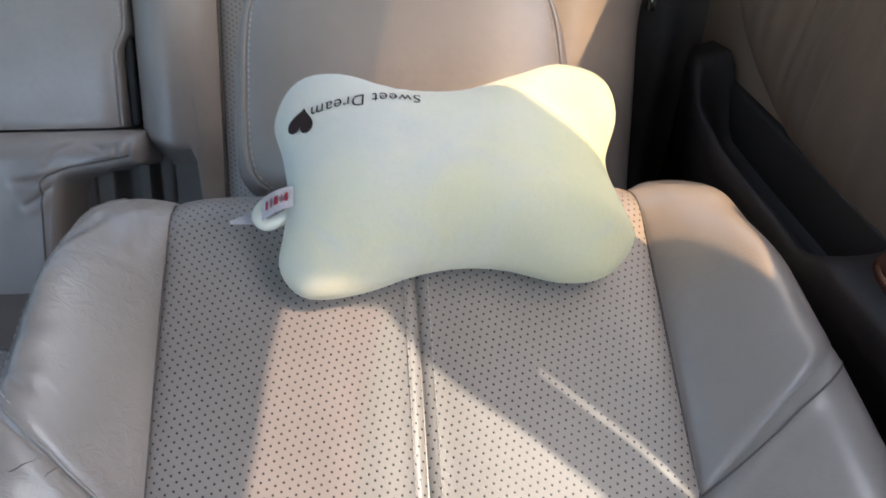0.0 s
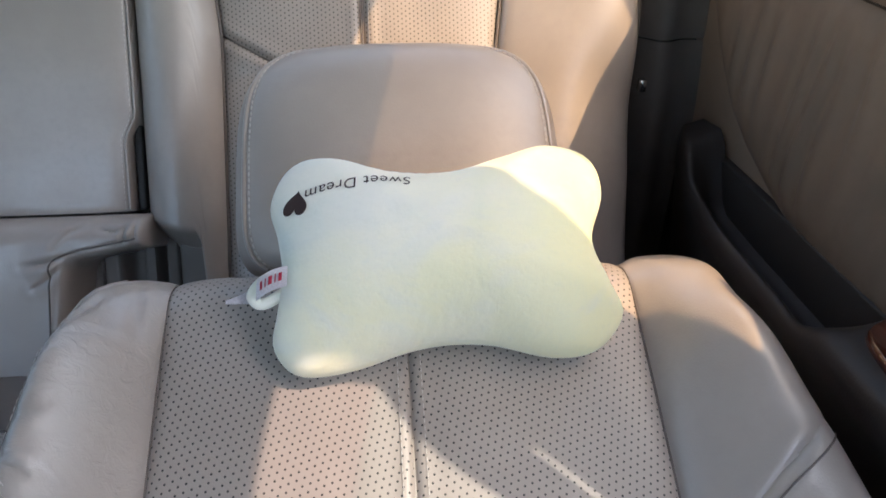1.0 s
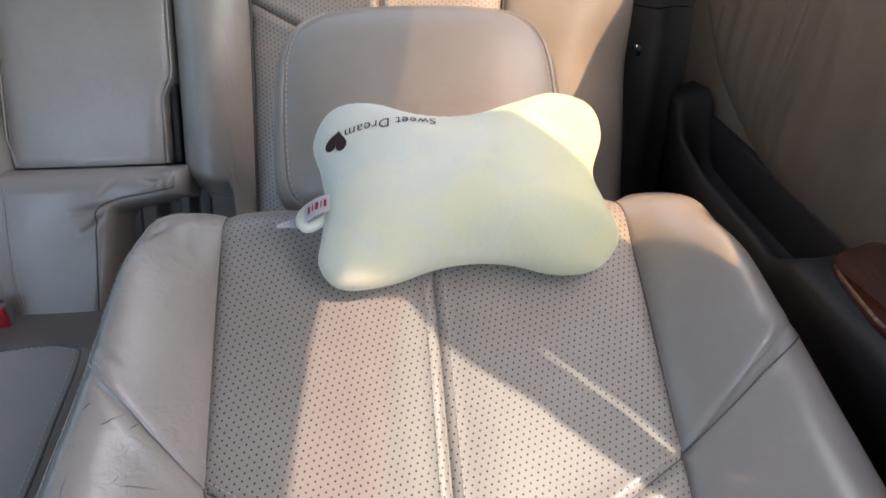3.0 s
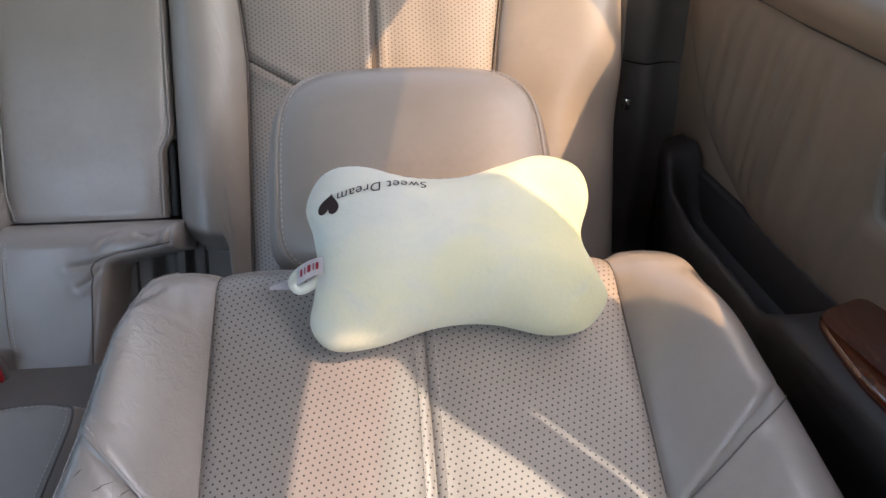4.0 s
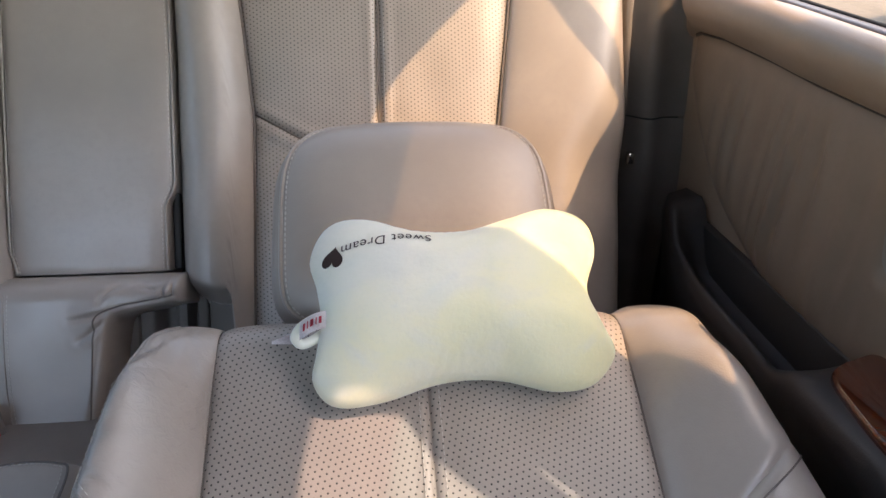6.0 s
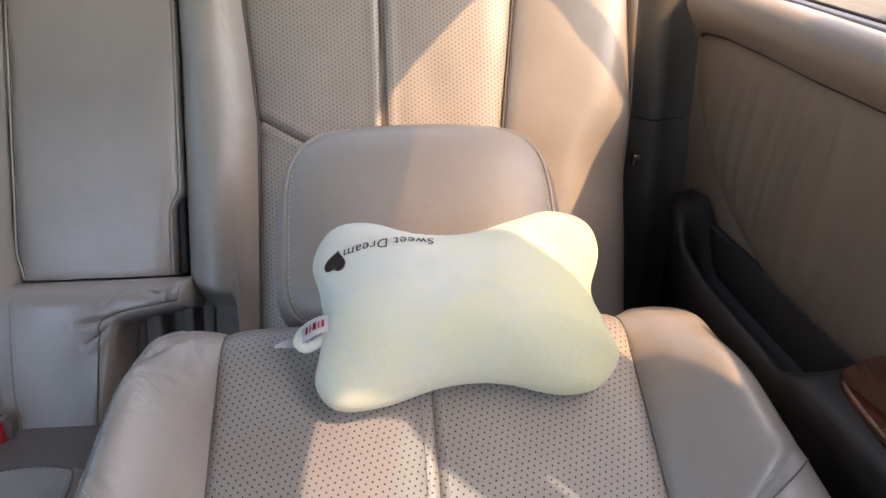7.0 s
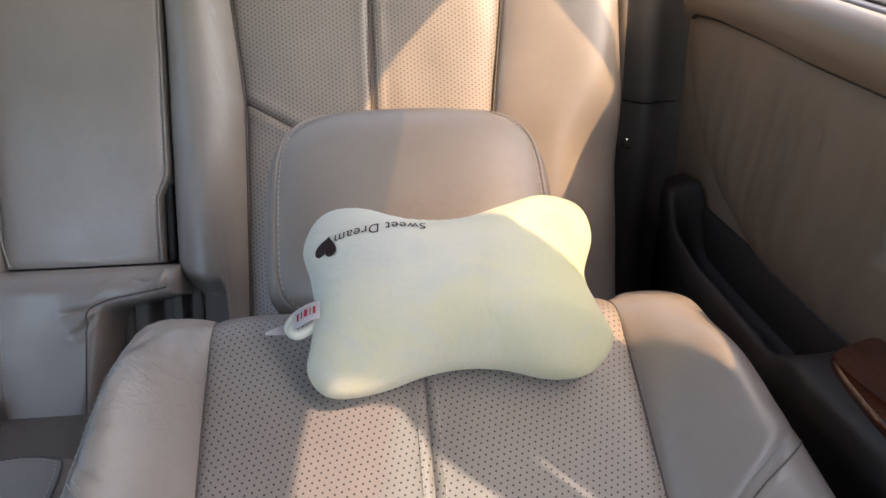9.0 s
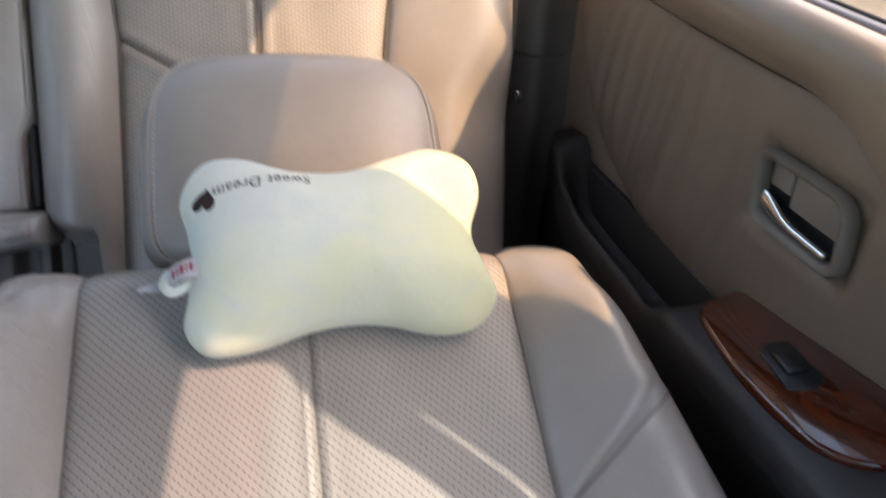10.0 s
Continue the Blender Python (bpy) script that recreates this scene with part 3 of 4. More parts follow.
for crack in CRACKS:
    line = []
    for p in spline([(a, w, 0) for a, w in crack], 26):
        a = p.x + 0.0010 * noise.noise(Vector((p.x * 300, p.y * 300, 0.5)))
        f = (a - seam_x(p.y)) / (edge_x(-1, p.y) - seam_x(p.y))
        line.append(bolster_place(-1, f, lerp_list(BOLSTER, f), p.y) + SN * 0.0004)
    crack_tubes.append(tube(line, 0.0005, 5, lambda t: 0.15 + 0.85 * math.sin(math.pi * t)))
part("cracks", joined(*crack_tubes), M_SEAM, seat, "thin dark cracks in the worn leather")
part("seam", tube([seat_pt(0, w, perf_h(0, w) + 0.0002) for w in [-0.6 + i * 0.012 for i in range(53)]], 0.0006, 6), M_LEATHER, seat, "sewn middle joint")


def shell(s, t):
    w = -0.64 + 0.64 * t
    a = -0.25 + 0.52 * s
    bow = 0.02 * (1 - (2 * s - 1) ** 2)
    return seat_pt(a, w, -0.115 - bow), (a, w)


back = sheet(shell, 10, 10)
bmesh.ops.solidify(back, geom=back.faces[:], thickness=0.012)
part("back_shell", back, M_DARK, seat, "dark plastic back shell")
part("seat_cushion", block((-0.26, -0.46, 0.20), (0.27, 0.04, 0.36), 0.05, 4), M_LEATHER, seat)
part("seat_base", block((-0.22, -0.40, FLOOR_Z), (0.23, 0.02, 0.22), 0.02), M_DARK, seat)

# headrest
HA = radians(40)
HO, HV, HN = Vector((0.004, 0.778, 0.778)), Vector((0, math.cos(HA), math.sin(HA))), Vector((0, -math.sin(HA), math.cos(HA)))
H_MID, H_HALF, H_W, H_D = -0.103, 0.119, 0.151, 0.052


def head_pt(ang, t):
    """Cushion surface: t from -1 (foot) to 1 (crown), ang round it."""
    q = max(0.0, 1 - abs(t) ** (4.2 if t > 0 else 9.0)) ** (1 / 3.6)
    narrow = 1.0 - 0.05 * max(0, t) ** 2 - 0.02 * max(0, -t) ** 2
    w, d = H_W * q * narrow, H_D * max(0.0, 1 - abs(t) ** 3.2) ** (1 / 2.4)
    c, s = math.cos(ang), math.sin(ang)
    x = w * math.copysign(abs(c) ** 0.62, c)
    h = d * math.copysign(abs(s) ** 0.72, s)
    lift = 0.006 * (1 - (x / H_W) ** 2) if s > 0 else 0
    return HO + X * x + HV * (H_MID + H_HALF * t) + HN * (h - H_D + lift)


def head_fn(s, t):
    tt = -math.cos(math.pi * t) * 0.9995
    return head_pt(2 * math.pi * s, tt), (s, t)


headrest = part("headrest", sheet(head_fn, 72, 44, True, True), M_HEAD, seat, "smooth leather headrest with side piping")
for ang in (radians(29), radians(151)):
    line = [head_pt(ang, -math.cos(math.pi * i / 60) * 0.985) + HN * 0.0004 for i in range(8, 61)]
    part("piping", tube(line, 0.0024, 8), M_LEATHER, headrest, "raised leather piping")
    off = [head_pt(ang + (0.09 if ang < 1.5 else -0.09), -math.cos(math.pi * i / 60) * 0.985) + HN * 0.0004 for i in range(8, 58)]
    part("stitching", stitches(off, 0.006, 0.0042, 0.0011), M_THREAD, headrest, "light thread stitching")
for px in (-0.055, 0.055):
    foot = HO + X * px + HV * (H_MID - H_HALF * 0.8) - HN * 0.055
    part("post", tube([foot, foot * 0.5 + seat_pt(px, 0.0, -0.06) * 0.5, seat_pt(px, -0.08, -0.05)], 0.006, 10), M_CHROME, headrest, "chrome headrest post")


# ---- pillow ----
PA = radians(32)
PO = Vector((0.030, 0.5388, 0.683))
PV, PN = Vector((0, math.cos(PA), math.sin(PA))), Vector((0, -math.sin(PA), math.cos(PA)))
RIM = [(0.123, 0.05), (0.117, 0.081), (0.086, 0.093), (0.05, 0.083), (0.008, 0.071), (-0.042, 0.073), (-0.088, 0.087), (-0.114, 0.08), (-0.127, 0.05), (-0.121, 0.022), (-0.117, -0.0098), (-0.121, -0.0366), (-0.125, -0.059), (-0.115, -0.077), (-0.098, -0.083), (-0.066, -0.079), (-0.03, -0.068), (0.002, -0.064), (0.034, -0.067), (0.073, -0.078), (0.106, -0.074), (0.126, -0.0497), (0.117, -0.0244), (0.109, 0.01)]
RIM_PTS = [Vector((p.x, p.y)) for p in spline([(a, b, 0) for a, b in RIM], 240, True)]
RIM_POLAR = sorted((math.atan2(p.y, p.x), p.length) for p in RIM_PTS)
RIM_POLAR = [(a - 2 * math.pi, r) for a, r in RIM_POLAR[-3:]] + RIM_POLAR + [(a + 2 * math.pi, r) for a, r in RIM_POLAR[:3]]


def pillow_h(x, y, top=True):
    s = min(1.0, math.hypot(x, y) / lerp_list(RIM_POLAR, math.atan2(y, x)))
    full = (0.040 if top else 0.042) * (1 - s ** 2.7) ** 0.52
    return full + ((0.0015 * noise.noise(Vector((x * 30, y * 30, 1.5))) + 0.0022 * noise.noise(Vector((x * 13, y * 13, 4.5)))) * (1 - s ** 6) + 0.0012 * math.sin(math.atan2(y, x) * 46 + 5 * noise.noise(Vector((x * 20, y * 20, 8)))) * smooth((s - 0.72) / 0.2) * (1 - s ** 10) * max(0.0, noise.noise(Vector((x * 18, y * 18, 2))) + 0.25) if top else 0)


def sag(y):
    """How far the lower side of the pillow sinks towards the seat."""
    return 0.020 * smooth((-0.015 - y) / 0.06)


def pillow_pt(x, y, h):
    low = sag(y)
    return PO + X * x + PV * (y + 0.36 * low) + PN * (h * (1 - 0.45 * low / 0.02 if h < 0 else 1) - low)


def pillow_fn(s, t):
    k = int(round(s * 160)) % 160
    ang = -math.pi + 2 * math.pi * k / 160
    r = lerp_list(RIM_POLAR, ang)
    q = math.sin(math.pi * t)
    q = math.sin(math.pi / 2 * q)
    x, y = r * q * math.cos(ang), r * q * math.sin(ang)
    h = pillow_h(x, y) if t < 0.5 else -pillow_h(x, y, False)
    return pillow_pt(x, y, h), (x, y)


pillow = thing("pillow", PO - PN * 0.05, "pale mint and lemon plush bone-shaped pillow lying on the reclined seat", "pillow")
pb = sheet(pillow_fn, 160, 56, True)
bmesh.ops.remove_doubles(pb, verts=pb.verts[:], dist=1e-5)
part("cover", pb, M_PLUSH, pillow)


def lettering(body, size, at, turn, shear):
    cu = bpy.data.curves.new("lettering", 'FONT')
    cu.body, cu.size, cu.shear, cu.align_x, cu.space_character = body, size, shear, 'CENTER', 1.08
    tmp = new("lettering", cu)
    bpy.context.view_layer.update()
    me = bpy.data.meshes.new_from_object(tmp.evaluated_get(bpy.context.evaluated_depsgraph_get()))
    bpy.data.objects.remove(tmp)
    bm = bmesh.new()
    bm.from_mesh(me)
    c, s = math.cos(turn), math.sin(turn)
    for v in bm.verts:
        x, y = v.co.x, v.co.y + 0.9 * v.co.x ** 2
        x, y = at[0] + x * c - y * s, at[1] + x * s + y * c
        v.co = pillow_pt(x, y, pillow_h(x, y) + 0.0009)
    return bm


part("lettering", lettering("Sweet Dream", 0.0128, (-0.0615, 0.0515), radians(184.5), 0.15), M_BROWN, pillow, "dark brown embroidered lettering")
heart = bmesh.new()
hv = []
for i in range(40):
    a = 2 * math.pi * i / 40
    hx = 16 * math.sin(a) ** 3
    hy = 13 * math.cos(a) - 5 * math.cos(2 * a) - 2 * math.cos(3 * a) - math.cos(4 * a)
    hx, hy = hx * 0.00056, hy * 0.00068
    x, y = -0.106 - hx * 0.97 - hy * 0.22, 0.0375 - hy * 0.97 + hx * 0.22
    hv.append((x, y))
ctr = heart.verts.new(pillow_pt(-0.106, 0.0375, pillow_h(-0.106, 0.0375) + 0.001))
ring = [heart.verts.new(pillow_pt(x, y, pillow_h(x, y) + 0.0010)) for x, y in hv]
for i in range(40):
    heart.faces.new((ctr, ring[i], ring[(i + 1) % 40]))
part("heart", heart, M_BROWN, pillow, "dark brown embroidered heart")
# hanging loop and ribbon label at the short side
loop_line = spline([(-0.108, -0.006, 0.004), (-0.120, -0.008, 0.007), (-0.132, -0.015, 0.006), (-0.1375, -0.022, 0.002), (-0.1325, -0.0265, -0.002), (-0.122, -0.0235, 0.0), (-0.108, -0.015, 0.002)], 40)
part("hanging_loop", tube([pillow_pt(*p) for p in loop_line], 0.0042, 10), M_PLUSH, pillow, "soft plush hanging loop")


def ribbon(s, t):
    x = -0.112 - 0.021 * t
    y = -0.004 - 0.017 * s - 0.010 * t
    h = 0.012 + 0.004 * math.sin(math.pi * t) + 0.003 * s
    return pillow_pt(x, y, h), (s, t)


rb = sheet(ribbon, 4, 8)
bmesh.ops.solidify(rb, geom=rb.faces[:], thickness=0.0006)
label_strip = part("ribbon_label", rb, M_WHITE, pillow, "white satin ribbon label with red print")
for i, (a, b) in enumerate(((0.16, 0.26), (0.34, 0.38), (0.46, 0.58), (0.66, 0.70), (0.78, 0.86))):
    def bar(s, t, a=a, b=b):
        p, _ = ribbon(0.30 + 0.40 * s, a + (b - a) * t)
        return p + PN * 0.0012, (s, t)
    bb = sheet(bar, 2, 2)
    bmesh.ops.solidify(bb, geom=bb.faces[:], thickness=0.0003)
    part("print_bar", bb, M_RED, label_strip)


def paper(s, t):
    x = -0.134 - 0.023 * t
    y = -0.017 - 0.013 * (s - 0.5) * (1 - 0.8 * t) - 0.006 * t
    return pillow_pt(x, y, -0.008 + 0.004 * t), (s, t)


pp = sheet(paper, 2, 5)
bmesh.ops.solidify(pp, geom=pp.faces[:], thickness=0.0006)
part("care_label", pp, M_WHITE, pillow, "small white care label")


# ---- rear bench ----
RO, RV, RN = Vector((0, 1.0, 0.75)), Vector((0, 0.423, 0.906)), Vector((0, -0.906, 0.423))
R_TOP = 0.42


def rear_pt(x, v, h):
    over = max(0.0, v - 0.34)
    return RO + X * x + RV * (v - over * 0.2) + RN * (h - over * over * 6)


def r_left(v):
    return -0.197 - 0.09 * v if v > -0.03 else -0.1943 + 0.03 * (v + 0.03)


def r_right(v):
    return 0.138 + 0.12 * v


def r_mid(v):
    return -0.028 + 0.01 * v


bench = thing("rear_bench", (MID_X, 0.7, FLOOR_Z), "beige leather rear bench seat with perforated back panels and armrest", "car seat")
R_DIAG = [(0.0, -0.105), (0.30, -0.085), (0.62, -0.062), (0.85, -0.040), (1.0, -0.025)]


def rear_perf_h(f, v, d):
    h = 0.008 * (1 - abs(2 * f - 1) ** 4) + 0.0032 * noise.noise(Vector((f * 3.2, v * 11, 5.5)))
    h += 0.004 * math.exp(-((f - 0.06) / 0.04) ** 2) - 0.007 * math.exp(-(1 - f) / 0.03) - 0.002 * math.exp(-f / 0.012)
    return h - 0.005 * math.exp(-abs(v - d) / 0.004) + 0.003 * math.exp(-((abs(v - d) - 0.012) / 0.008) ** 2)


def rear_perf(side, upper):
    def fn(s, t):
        f = 0.5 - 0.5 * math.cos(math.pi * s)
        d = lerp_list(R_DIAG, f) - (0.04 if side > 0 else 0.0)
        v = d + (R_TOP - d) * t ** 1.2 if upper else -0.46 + (d + 0.46) * t
        a, b = r_mid(v), (r_left(v) if side < 0 else r_right(v))
        x = a + (b - a) * f
        h = rear_perf_h(f, v, d)
        if not upper:
            h += 0.0036 * math.sin(f * 14 + v * 190 + 2 * noise.noise(Vector((f * 3, v * 12, 0)))) * math.exp(-abs(v - d - 0.0) / 0.035) * smooth(f * 2 - 0.5) * smooth((d - v) / 0.012)
        return rear_pt(x, v, h), (x, v)
    return sheet(fn, 30, 80)


def rear_strip(xa, xb, va, vb, prof, nv=40, seed=0.0, wrinkle=0.0, foot=None, roundness=34, turn_away=0.0):
    pts = spline([(a, b, 0) for a, b in prof], 31)

    def fn(s, t):
        p = pts[round(s * 30)]
        low = va + (foot(p.x) if foot else 0.0)
        v = low + (vb - low) * t
        lo, hi = xa(v), xb(v)
        end = smooth(t * roundness)
        h = p.y * end - 0.02 * (1 - end) + 0.003 * noise.noise(Vector((p.x * 2.4, v * 12, seed)))
        h += wrinkle * 0.0016 * noise.noise(Vector((p.x * 2.5 + v * 9, v * 55, seed + 3))) * smooth(p.x * 2.2 - 0.9) * smooth((0.97 - p.x) * 9)
        h -= turn_away * smooth((p.x - 0.38) / 0.62) * smooth((-0.03 - v) / 0.09)
        return rear_pt(lo + (hi - lo) * p.x, v, h), (p.x, v)
    return sheet(fn, 30, nv)


for side in (-1, 1):
    part("perforated_panel", rear_perf(side, True), M_PERF_REAR, bench)
    part("lower_perforated_panel", rear_perf(side, False), M_PERF_REAR, bench)
    dl = []
    for i in range(30):
        f = i / 29
        v = lerp_list(R_DIAG, f) - (0.04 if side > 0 else 0.0)
        b = r_left(v) if side < 0 else r_right(v)
        dl.append(rear_pt(r_mid(v) + (b - r_mid(v)) * f, v, rear_perf_h(f, v, v) + 0.0005))
    part("seam", tube(dl, 0.0013, 6), M_SEAM, bench, "dark sewn joint")
    part("stitching", stitches([rear_pt(r_mid(v) + side * 0.0075, v, 0.0062) for v in [-0.1 + i * 0.012 for i in range(40)]]), M_THREAD, bench, "light thread stitching")
    vs = [-0.4 + i * 0.015 for i in range(54)]
    part("seam", tube([rear_pt((r_left(v) if side < 0 else r_right(v)), v, -0.001) for v in vs], 0.0018, 6), M_SEAM, bench, "dark sewn joint")
part("seam", tube([rear_pt(r_mid(v), v, 0.0042) for v in [-0.1 + i * 0.015 for i in range(34)]], 0.0012, 6), M_SEAM, bench, "dark sewn joint")
BOL_IN = [(0.0, -0.05), (0.02, -0.005), (0.10, 0.024), (0.30, 0.042), (0.55, 0.044), (0.80, 0.030), (0.95, 0.010), (1.0, -0.006)]
part("bolster", rear_strip(lambda v: -0.292, r_left, -0.268, R_TOP, BOL_IN, 150, 2.0, 1.0, lambda f: -0.016 * smooth(f / 0.6) - 0.09 * smooth((f - 0.70) / 0.10), 20), M_REAR, bench, "rounded smooth leather bolster")
BOL_OUT = [(0.0, -0.006), (0.05, 0.008), (0.25, 0.022), (0.55, 0.034), (0.80, 0.036), (0.93, 0.024), (1.0, -0.01), (1.01, -0.05), (1.0, -0.10)]
part("bolster", rear_strip(r_right, lambda v: 0.312 - 0.03 * max(0, -v - 0.1), -0.46, R_TOP, BOL_OUT, 44, 4.0, turn_away=0.035), M_LEATHER, bench, "rounded smooth leather bolster")
# centre armrest folded up between the two places
ARM = [(0.0, -0.03), (0.01, 0.012), (0.05, 0.026), (0.2, 0.032), (0.5, 0.034), (0.8, 0.032), (0.95, 0.026), (0.99, 0.012), (1.0, -0.03)]


def arm_right(v):
    """The armrest's edge, stepped in towards its foot."""
    return -0.288 - 0.013 * smooth((-v - 0.115) / 0.035)


armrest = part("centre_armrest", rear_strip(lambda v: -0.502, arm_right, -0.2345, R_TOP, ARM, 110, 6.0, roundness=95), M_LEATHER, bench, "folded centre armrest with piped edges")
for left in (True, False):
    vs = [-0.226 + i * 0.008 for i in range(80)]
    line = [rear_pt(-0.4975 + 0.008 * smooth((-v - 0.19) / 0.04) if left else arm_right(v) - 0.0045, v, 0.0262) for v in vs]
    part("piping", tube(line, 0.0015, 8), M_LEATHER, armrest, "raised leather piping")
    part("stitching", stitches([p + X * (0.0045 if left else -0.0045) + RN * 0.0026 for p in line], 0.006, 0.004, 0.0005), M_THREAD, armrest, "light thread stitching")
# dark strip that stands in for the shade in the notch's gap
part("notch_gap_strip", prism([rear_pt(a, b, -0.004) for a, b in ((-0.3015, -0.128), (-0.2915, -0.128), (-0.2915, -0.228), (-0.3015, -0.228))], RN * 0.014, 0.003), M_DARK, armrest, "dark strip standing in for the shaded gap at the notch")


def ledge_side(x, v):
    """How far inside the cut-away edges of the L-shaped cushion a point lies."""
    bar = min(-0.279 - x, v + 0.270 - 0.17 * (x + 0.282))
    leg = -0.372 + (v + 0.345) * 0.15 - x
    k = 0.005
    m = max(bar, leg)
    return m + k * math.log(math.exp((bar - m) / k) + math.exp((leg - m) / k)) - k * 0.2


LEDGE_FOLDS = [spline([(a, b, 0) for a, b in fold], 14) for fold in ([(-0.372, -0.276), (-0.390, -0.281), (-0.415, -0.284)], [(-0.374, -0.286), (-0.388, -0.300), (-0.404, -0.310)], [(-0.378, -0.262), (-0.366, -0.250), (-0.348, -0.243)])]
TIP_FOLDS = [spline([(a, b, 0) for a, b in fold], 10) for fold in ([(-0.290, -0.240), (-0.293, -0.252), (-0.290, -0.262)], [(-0.300, -0.243), (-0.304, -0.252), (-0.302, -0.260)], [(-0.330, -0.246), (-0.316, -0.250), (-0.306, -0.247)])]


def ledge_h(x, v):
    d = ledge_side(x, v)
    q = max(0.0, min(1.0, d / 0.013))
    top = max(0.0, min(1.0, (-0.231 - v) / 0.030))
    full = 0.030 + 0.037 * math.sqrt(1 - (1 - top) ** 2)
    h = full * (0.62 + 0.38 * math.sqrt(max(0.0, 1 - (1 - q) ** 2))) if d > 0 else max(-0.07, full * 0.62 + d * 14)
    # welted edge with a shallow groove inside it
    h -= 0.0016 * math.exp(-((d - 0.012) / 0.0022) ** 2)
    h -= q * grooves(LEDGE_FOLDS, x, v, 0.0028, 0.0030) + q * grooves(TIP_FOLDS, x, v, 0.0024, 0.0040)
    h += 0.002 * math.exp(-((x + 0.388) / 0.014) ** 2 - ((v + 0.268) / 0.012) ** 2)
    h += q * 0.0035 * noise.noise(Vector((x * 16, v * 12, 4.4)))
    return h


def ledge_fn(s, t):
    x, v = -0.53 + 0.262 * s, -0.475 + 0.2440 * t
    return rear_pt(x, v, ledge_h(x, v)), (x, v)


part("centre_cushion", sheet(ledge_fn, 130, 130), M_LEATHER, bench, "worn creased leather below the armrest, cut away at one corner")
welt = [(-0.292 - 0.0035 * i, -0.2575 - 0.17 * 0.0035 * i) for i in range(24)]
welt = spline([(a, b, 0) for a, b in welt[::6]] + [(-0.3815, -0.279, 0), (-0.3855, -0.300, 0), (-0.389, -0.340, 0), (-0.393, -0.40, 0), (-0.396, -0.43, 0)], 70)
part("seam", tube([rear_pt(p.x, p.y, ledge_h(p.x, p.y) + 0.0002) for p in welt], 0.0012, 6), M_SEAM, bench, "dark sewn joint")
side_line = [(-0.490 + 0.008 * smooth((-v - 0.35) / 0.1), v) for v in [-0.44 + i * 0.010 for i in range(20)]]
part("stitching", stitches([rear_pt(a + 0.005, v, ledge_h(a + 0.005, v) + 0.0004) for a, v in side_line]), M_THREAD, bench, "light thread stitching")
part("seam", tube([rear_pt(a, v, ledge_h(a, v) + 0.0002) for a, v in side_line], 0.0013, 6), M_LEATHER, bench, "raised sewn joint")


def recess_fn(s, t):
    """Upright pleats of grey-beige lining behind the cut-away corner."""
    x, v = -0.39 + 0.20 * s, -0.46 + 0.225 * t
    h = -0.010
    for at, wide, deep in ((-0.354, 0.0012, 0.006), (-0.3195, 0.0120, 0.035), (-0.285, 0.0050, 0.030), (-0.265, 0.0014, 0.006)):
        h -= deep * math.exp(-((x - at) / wide) ** 4)
    return rear_pt(x, v, h - 0.006 * smooth((x + 0.28) / 0.02)), (x, v)


part("recess", sheet(recess_fn, 160, 6), M_RECESS, bench, "grey-beige pleated lining")
# the far place's inner bolster
BOL_FAR = [(0.0, -0.05), (0.05, 0.03), (0.3, 0.062), (0.7, 0.074), (0.9, 0.070), (0.97, 0.058), (1.0, 0.03), (1.0, -0.04)]
part("bolster", rear_strip(lambda v: -0.66, lambda v: -0.494 - 0.008 * smooth((v + 0.25) / 0.1), -0.47, R_TOP, BOL_FAR, 90, 8.0, 0.6), M_REAR, bench, "rounded smooth leather bolster")


def cushion_fn(s, t):
    x = -1.18 + 1.50 * s
    y = 0.30 + 0.62 * t
    z = 0.398 + 0.09 * (0.80 - y) + 0.012 * math.sin(math.pi * t) - 0.07 * (1 - smooth(t * 7)) + 0.004 * noise.noise(Vector((x * 5, y * 6, 0)))
    z -= 0.012 * math.exp(-((x + 0.30) / 0.006) ** 2) + 0.012 * math.exp(-((x + 0.545) / 0.006) ** 2)
    return Vector((x, y, z)), (x, y)


cb = sheet(cushion_fn, 110, 24)
bmesh.ops.solidify(cb, geom=cb.faces[:], thickness=0.1)
part("seat_cushion", cb, M_LEATHER, bench)
part("seat_base", block((-1.18, 0.36, FLOOR_Z), (0.32, 0.95, 0.28), 0.02), M_CARPET, bench, "dark carpeted base")
part("back_board", prism([rear_pt(-1.16, -0.46, -0.12), rear_pt(0.31, -0.46, -0.12), rear_pt(0.31, 0.40, -0.12), rear_pt(-1.16, 0.40, -0.12)], RN * 0.06), M_DARK, bench)

# belt buckle in the bench
buckle = thing("belt_buckle", (-0.499, 0.750, 0.40), "seat belt buckle with a red release button on the rear bench", "belt buckle")
part("casing", block((-0.521, 0.744, 0.34), (-0.4855, 0.756, 0.443), 0.004, 3), M_BUCKLE_RIM, buckle, "grey plastic casing")
part("button", block((-0.5185, 0.739, 0.375), (-0.4880, 0.7475, 0.4405), 0.003, 3), M_BUCKLE, buckle, "red release button")
part("slot", block((-0.515, 0.749, 0.4415), (-0.491, 0.7535, 0.4440), 0.0005, 1), M_DARK, buckle)


# ---- front console with its padded lid ----
console = thing("centre_console", (MID_X, 0.3, FLOOR_Z), "front centre console with a padded beige leather armrest lid", "console")
part("body", block((-0.49, -0.5, FLOOR_Z), (-0.335, 0.535, 0.46), 0.012, 3), M_DARK, console, "dark plastic console body")
